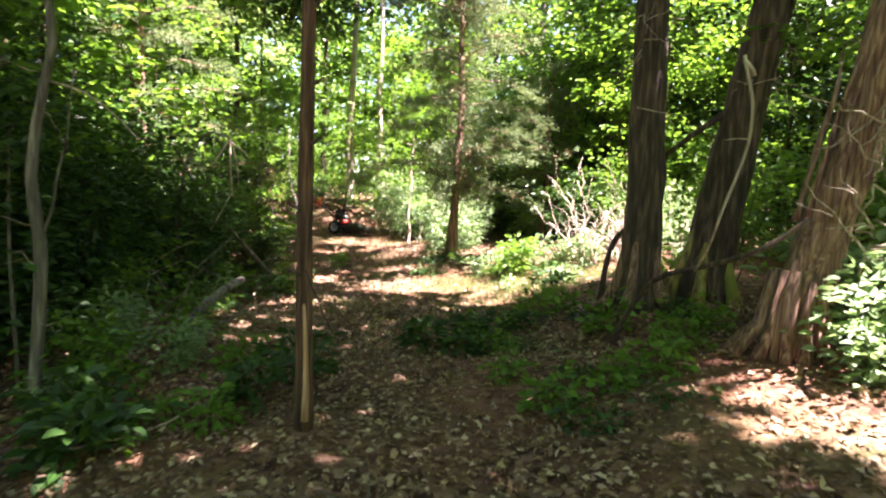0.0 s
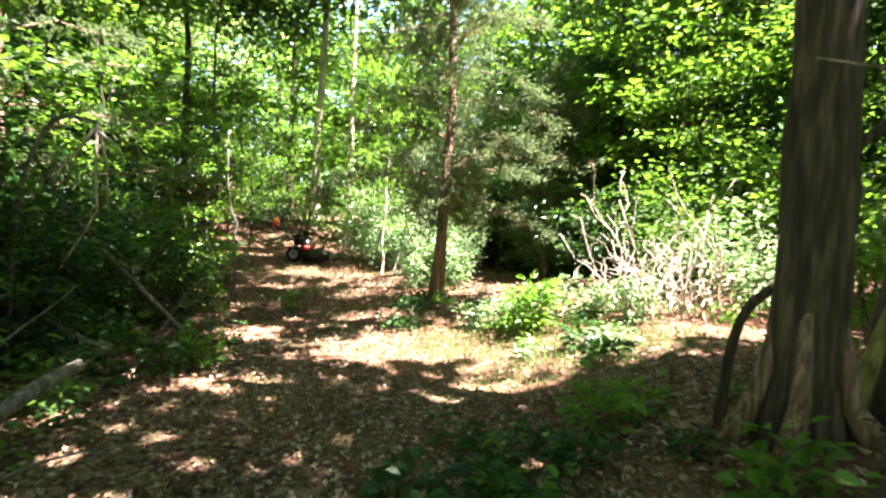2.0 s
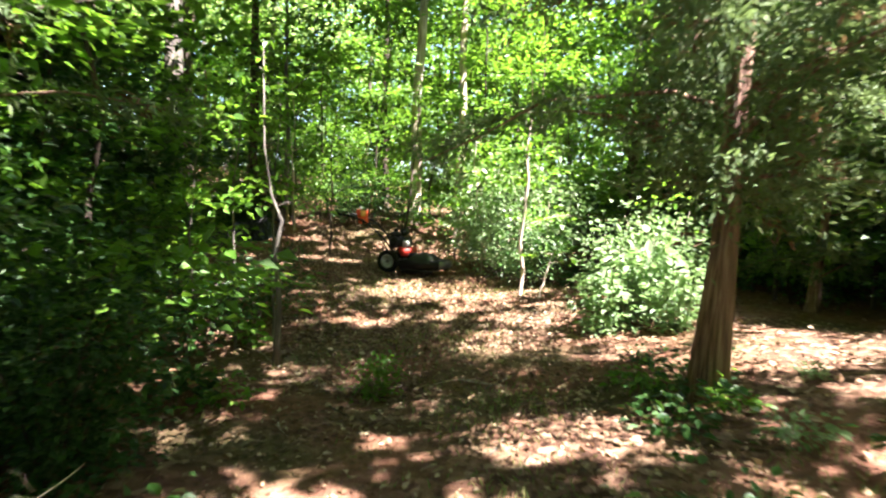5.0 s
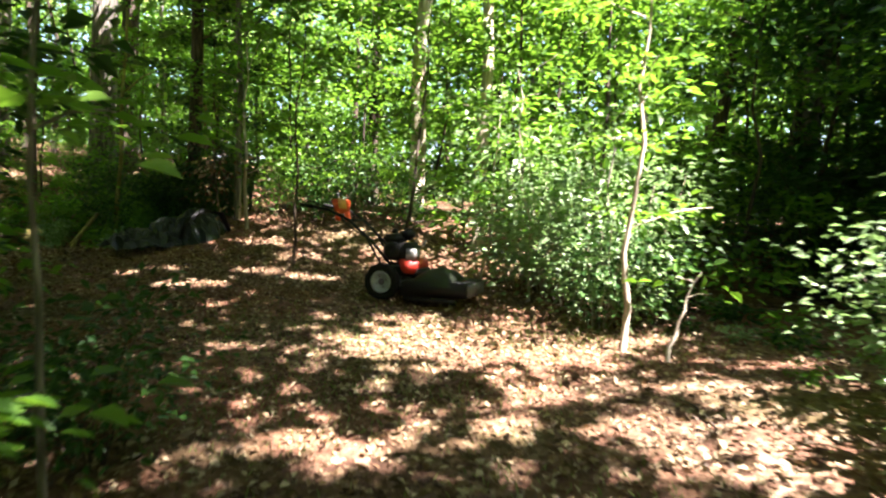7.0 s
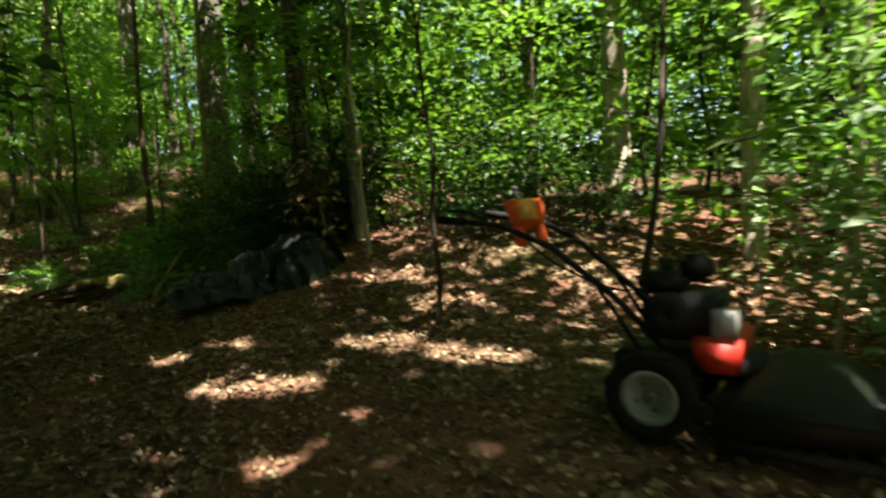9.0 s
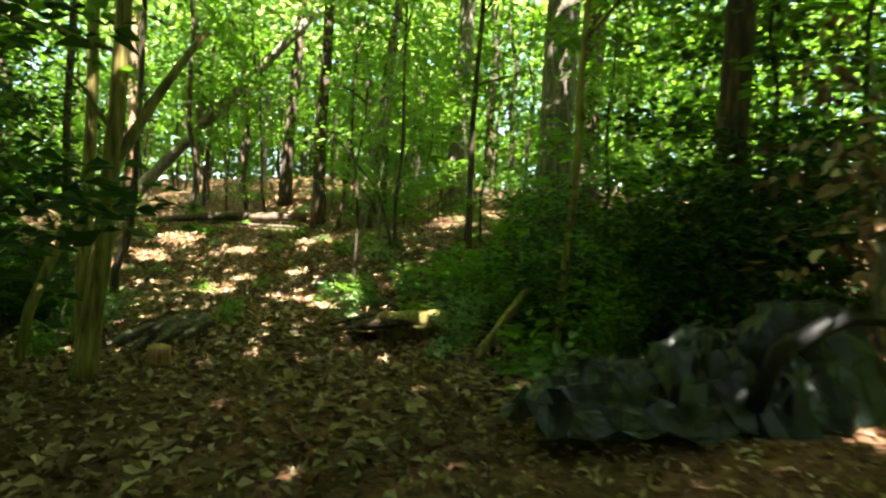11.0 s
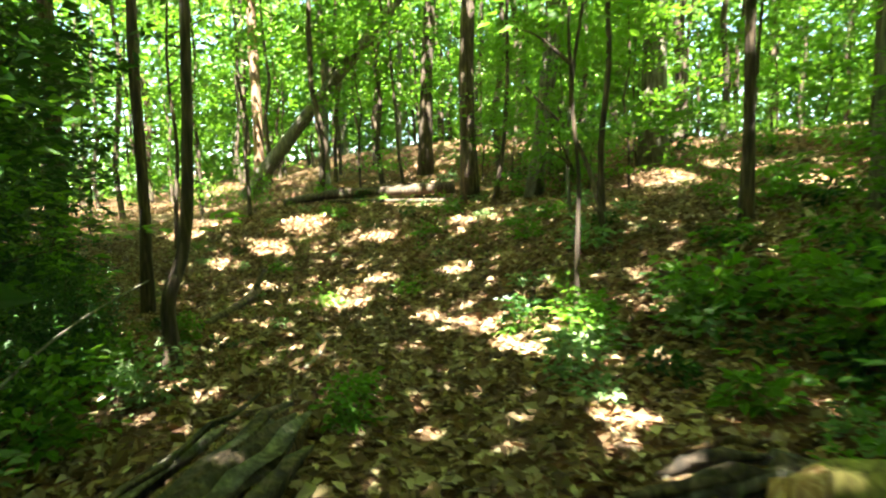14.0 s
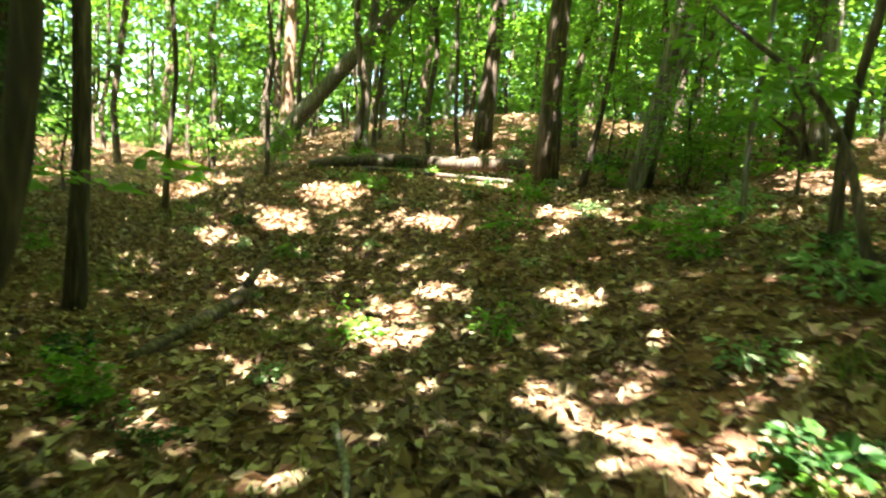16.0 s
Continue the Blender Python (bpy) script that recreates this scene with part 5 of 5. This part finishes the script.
trunk_tree("crooked dark sapling bending over the track", [on(-13.72, 22.94), (-13.78, 22.94, 0.96), (-13.88, 22.94, 1.29), (-14.01, 22.94, 1.6), (-14.27, 22.94, 1.95), (-14.67, 22.94, 2.24), (-15.15, 22.94, 2.64)], 0.04, 0.014, BARK_DARK, size=0.12, n=10)
trunk_tree("crooked dark sapling beside the track", [on(-13.82, 18.63), (-13.82, 18.63, 0.3), (-13.82, 18.62, 0.55), (-13.82, 18.73, 0.78), (-13.82, 18.79, 1.1), (-13.82, 18.82, 1.5), (-13.82, 18.87, 2.6), (-13.8, 18.9, 5.0)], 0.056, 0.03, BARK_DARK, False)
trunk_tree("dark straight sapling by the track", up(-17.25, 18.72, 8, 0.0, 0.0), 0.07, 0.05, BARK_DARK, n=30, size=0.13)
trunk_tree("dark tree at the edge of the wood", up(-21.2, 17.7, 11, 0, 0), 0.15, 0.08, BARK_DARK)
trunk_tree("thin upright sapling with a forked foot", up(-21.7, 19.6, 5, 0.02, 0.02), 0.045, 0.02, BARK_DARK, size=0.12, n=20)
trunk_tree("brown tree at the edge of the wood", up(-19.4, 16.6, 11, 0.0, 0.0), 0.13, 0.08, BARK_RED)
trunk_tree("slim mossy sapling at the edge of the track", up(-11.5, 17.75, 6, -0.01, 0.02, 0.03), 0.055, 0.035, BARK_MOSS, n=16, size=0.12)
ysap = trunk_tree("forked yellow-green mossy tree beside the track", [on(-10.2, 17.5), (-10.2, 17.55, 0.6), (-10.2, 17.6, 1.0), (-10.2, 17.65, 1.7), (-10.2, 17.7, 2.5), (-10.25, 17.75, 4.5)], 0.075, 0.045, BARK_MOSS, n=12, size=0.13)
twig_part(ysap, curve((-10.2, 17.64, 1.55), (-10.15, 18.25, 2.6), 6, 0.04, 0.02, rng), 0.042, 0.026, BARK_MOSS, "fork", 8, rng)
twig_part(ysap, [(-10.2, 17.56, 1.3), (-10.12, 17.3, 0.95), (-10.0, 17.15, 0.6), (-9.98, 17.1, 0.3)], 0.035, 0.028, BARK_MOSS, "fork", 8, rng)
trunk_tree("thin yellow-barked sapling beside the track", up(-8.41, 20.45, 4, 0.015, 0.05, 0.02), 0.036, 0.02, BARK_MOSS, size=0.11, n=12)
stem_thing("cut_stub", "short yellow cut stub among the dead leaves", "stump", [on(-8.4, 19.72), (-8.36, 19.78, 0.35)], 0.03, 0.026, BARK_MOSS, part_name="stub", rng=rng)
stem_thing("cut_stub", "yellow-barked stick leaning out of the bush", "branch", [on(-8.3, 20.3), (-8.1, 20.6, 0.45), (-7.95, 20.85, 0.8)], 0.03, 0.022, BARK_MOSS, part_name="stub", rng=rng)
stem_thing("cut_stub", "leaning yellow-brown cut stub beside the bush", "stump", [on(-8.85, 19.95), (-8.75, 20.1, 0.42), (-8.62, 20.3, 0.75)], 0.045, 0.035, BARK_MOSS, part_name="stub", rng=rng)

# logs
log = stem_thing("fallen_log", "long fallen log lying along the bank", "log", [on(-23.6, 22.3, 0.12), on(-22.4, 23.1, 0.2), on(-21.6, 24.2, 0.26), on(-20.5, 25.2, 0.3)], 0.11, 0.13, BARK_DARK, part_name="log", sink=0, rng=rng)
stem_thing("fallen_log", "thin fallen limb below the log", "log", [on(-22.0, 22.8, 0.06), on(-21.0, 24.0, 0.08), on(-20.2, 24.8, 0.08)], 0.05, 0.04, BARK_DARK, part_name="log", sink=0, rng=rng)
rot = thing("rotten_log", "crumbling rotten log with orange-brown wood beside the track", "log", -9.92, 20.0)
for k in range(34):
    a = rng.normal(0, 0.15, 2)
    off = np.array([a[0] - 0.12, a[1] - 0.1, 0.03 + rng.uniform(0, 0.16)])
    d = np.array([-0.2, -0.4, -0.04]) * rng.uniform(0.4, 1.0)
    q = curve(off - d, off + d * rng.uniform(0.4, 1), 8, 0.02, 0.05, rng)
    part("split_plank", Geo().add(*tube(q, rng.uniform(0.012, 0.036) * np.array([0.3, 0.8, 1, 1.2, 1.0, 0.9, 0.6, 0.2]), 8, 0.34, rng)), (ROTTEN, BARK_DARK, ROTTEN, BARK_GREY)[k % 4], rot)
core = curve((0.26, 0.42, 0.2), (-0.04, -0.12, 0.15), 9, 0.0, 0.02, rng)
part("log_core", Geo().add(*tube(core, 0.13 * np.array([0.7, 0.95, 1, 0.96, 1.04, 1.0, 0.97, 1.0, 0.8]), 14, 0.11, rng)), BARK_MOSS, rot, "moss-stained yellow-brown log")
part("broken_end", Geo().add(*tube([(-0.02, -0.09, 0.15), (-0.06, -0.16, 0.14), (-0.08, -0.2, 0.12)], [0.11, 0.1, 0.05], 11, 0.2, rng)), HEART, rot, "orange-brown broken heart of the log")
part("bark_flap", Geo().add(*tube([(0.0, -0.1, 0.3), (-0.02, -0.16, 0.24), (-0.02, -0.2, 0.12)], [0.02, 0.06, 0.02], 8, 0.2, rng)), HEART, rot, "orange-brown bark flap")
rot2 = thing("rotten_log", "grey splintered rotten log half sunk in leaves", "log", -11.4, 18.5)
for k in range(20):
    off = np.array([rng.normal(0, 0.14), rng.normal(0, 0.12), 0.03 + rng.uniform(0, 0.14)])
    d = np.array([-0.5, 0.4, 0.0]) * rng.uniform(0.5, 1.1)
    part("splinter", Geo().add(*tube(curve(off - d, off + d, 6, 0.02, 0.04, rng), rng.uniform(0.012, 0.04) * np.array([0.4, 0.9, 1, 1, 0.8, 0.3]), 8, 0.3, rng)), (ROTTEN, BARK_DARK, BARK_GREY, BARK_DARK)[k % 4], rot2)
br = stem_thing("fallen_branch", "dark fallen branch with a broken upturned end", "branch", [on(-15.75, 19.1, 0.03), on(-16.3, 19.45, 0.06), on(-16.9, 19.85, 0.08), on(-17.25, 20.05, 0.12)], 0.035, 0.06, BARK_DARK, part_name="branch", sink=0, rng=rng)
twig_part(br, [on(-17.1, 19.95, 0.1), on(-17.3, 20.1, 0.22), on(-17.35, 20.2, 0.34)], 0.05, 0.03, BARK_DARK, "broken_end", 8, rng)
stem_thing("arching_branch", "thin pale dead branch arching out of the leaves", "branch", [on(-11.3, 17.55), (-11.6, 17.62, 0.3), (-12.1, 17.8, 0.5), (-12.9, 18.1, 0.62), (-13.7, 18.5, 0.7)], 0.012, 0.006, BARK_GREY, sides=7, part_name="branch", rng=rng)
stem_thing("fallen_branch", "pale bare branch lying among the leaves", "branch", [on(-14.3, 19.9, 0.03), on(-13.6, 19.75, 0.05), on(-13.1, 19.4, 0.03)], 0.02, 0.012, BARK_GREY, part_name="branch", sink=0, rng=rng)
stem_thing("yellow_leaf_stub", "short cut stump with a pale yellow top", "stump", [on(-10.25, 18.0), on(-10.22, 18.0, 0.14)], 0.09, 0.08, HEART, part_name="stump", rng=rng)

# bushes by the track
for x, y, s, k in ((-9.7, 20.65, 0.9, 0), (-9.4, 20.3, 0.6, 0), (-9.2, 21.2, 1.4, 1), (-9.9, 21.4, 1.3, 1), (-8.8, 21.6, 1.5, 1), (-10.6, 21.6, 1.0, 1), (-12.0, 21.0, 0.7, 1), (-11.7, 20.6, 0.6, 0), (-11.6, 21.6, 0.8, 1), (-11.8, 19.2, 0.5, 1), (-12.3, 17.9, 0.8, 1), (-12.9, 18.4, 0.6, 0), (-13.6, 18.2, 0.7, 1), (-14.6, 18.3, 0.5, 1), (-15.0, 18.9, 0.5, 1)):
    put(FERNS[k], x, y, rng.uniform(0, 360), s)
for x, y, s in ((-9.2, 22.4, 0.8), (-10.2, 22.6, 0.8), (-11.0, 23.2, 0.7), (-8.4, 22.8, 0.9), (-7.4, 21.6, 0.8), (-13.4, 24.6, 0.5), (-12.6, 17.0, 0.7), (-13.8, 17.2, 0.6), (-16.2, 17.2, 0.5), (-7.4, 20.6, 0.6), (-7.6, 19.9, 0.35), (-15.8, 17.2, 0.9), (-16.8, 17.1, 1.0), (-17.9, 17.3, 0.9), (-15.0, 16.7, 1.0), (-18.8, 17.6, 0.8), (-14.3, 17.0, 0.8), (-12.9, 16.6, 0.9)):
    put(SHRUB[rng.integers(4)], x, y, rng.uniform(0, 360), s)
for x, y, s in ((-8.0, 22.4, 0.8), (-10.2, 24.0, 0.9), (-16.3, 16.6, 0.8), (-18.4, 16.8, 0.8), (-13.6, 15.8, 0.8), (-12.4, 16.2, 0.8), (-14.8, 16.6, 0.9), (-17.8, 16.6, 0.8), (-16.0, 25.8, 0.7), (-13.0, 24.4, 0.7), (-7.0, 22.6, 0.9), (-20.6, 16.4, 0.9), (-23.4, 18.2, 0.8), (-25.0, 20.6, 0.8), (-22.8, 27.2, 0.8), (-20.4, 27.4, 0.8), (-17.4, 27.6, 0.8)):
    put(YOUNG[rng.integers(5)], x, y, rng.uniform(0, 360), s)

rng = np.random.default_rng(121)
for k in range(12):
    x, y = rng.uniform(-26, -12), rng.uniform(25.5, 31)
    put(YOUNG[rng.integers(5)], x, y, rng.uniform(0, 360), rng.uniform(0.45, 0.7))
scatter(PLANTS, 34, (-23, -12, 22.5, 29), lambda x, y: True, 0.5, rng, (0.8, 1.6))

# ---- leaf litter and grass ----
rng = np.random.default_rng(111)


def near_walk(n, width, lo, hi):
    w = WALK[(WALK[:, 1] >= lo) & (WALK[:, 1] <= hi)]
    k = rng.integers(0, len(w) - 1, n)
    t = rng.uniform(-0.4, 1.4, n)[:, None]
    return w[k] * (1 - t) + w[k + 1] * t + rng.normal(0, width, (n, 2))


XY = np.concatenate([near_walk(64000, 2.2, -1, 21) + np.array([-0.3, 1.2]), np.stack([rng.uniform(-24, -10, 62000), rng.uniform(17.3, 26, 62000)], 1), np.stack([rng.uniform(-34, -12, 30000), rng.uniform(17, 34, 30000)], 1), np.stack([rng.uniform(-3, 3, 16000), rng.uniform(1.6, 7, 16000)], 1), np.stack([rng.uniform(-6, 1, 9000), rng.uniform(18, 24, 9000)], 1), np.stack([rng.uniform(-7.5, 0.5, 16000), rng.uniform(12.5, 20, 16000)], 1)])
n = len(XY)
P = np.stack([XY[:, 0], XY[:, 1], gz(XY[:, 0], XY[:, 1]) + rng.uniform(0.002, 0.03, n)], 1)
D = rng.normal(0, 1, (n, 3)) * np.array([1, 1, 0.3])
N = rng.normal(0, 0.45, (n, 3)) + np.array([0, 0, 1])
L = rng.uniform(0.02, 0.055, n) * np.where(XY[:, 0] < -7.5, 2.1, 1.15)
v, f = blades(P, D, N, L, L * rng.uniform(0.4, 0.75, n))
tagged(new("leaf_litter", mesh_of("leaf_litter", v, f, LITTER, False)), "dry brown dead leaves strewn over the forest floor", "leaf litter", kind="stuff")


def grass(name, centres, n, blade, label, mat):
    c = np.array(centres)
    k = rng.integers(0, len(c), n)
    xy = c[k, :2] + rng.normal(0, 1, (n, 2)) * c[k, 2:3]
    P = np.stack([xy[:, 0], xy[:, 1], gz(xy[:, 0], xy[:, 1])], 1)
    D = rng.normal(0, 0.5, (n, 3)) + np.array([0, 0, 0.8])
    L = blade * rng.uniform(0.4, 1.3, n)
    v, f = blades(P, D, rng.normal(0, 1, (n, 3)), L, L * 0.13)
    tagged(new(name, mesh_of(name, v, f, mat, False)), label, "grass", kind="stuff")


tufts = [(x, y, s) for x, y, s in zip(rng.uniform(-0.2, 2.6, 26), rng.uniform(7.2, 9.8, 26), rng.uniform(0.25, 0.6, 26))]
tufts += [(-1.0, 9.6, 0.3), (-1.1, 11, 0.3), (-1.6, 13, 0.35), (-2.2, 14.6, 0.4), (-1.5, 6.6, 0.5), (-0.9, 7.0, 0.4), (-3.3, 14.2, 0.4), (-1.6, 16.4, 0.4), (-3.2, 15.6, 0.4), (-0.6, 16.4, 0.4), (0.6, 5.2, 0.5), (-0.6, 5.0, 0.6), (-1.6, 5.2, 0.6), (-3.6, 14.6, 0.5), (-4.1, 15.6, 0.5), (-2.9, 16.1, 0.35), (-1.2, 15.8, 0.4), (-2.2, 12.4, 0.5)]
grass("track_grass", tufts, 22000, 0.055, "short thin grass and weeds growing on the track", GRASS)
tufts = [(x, y, s) for x, y, s in zip(rng.uniform(-22, -12, 22), rng.uniform(18.5, 24.5, 22), rng.uniform(0.15, 0.4, 22))]
grass("woodland_grass", tufts, 9000, 0.07, "sparse green grass and seedlings in the leaf litter", GRASS)
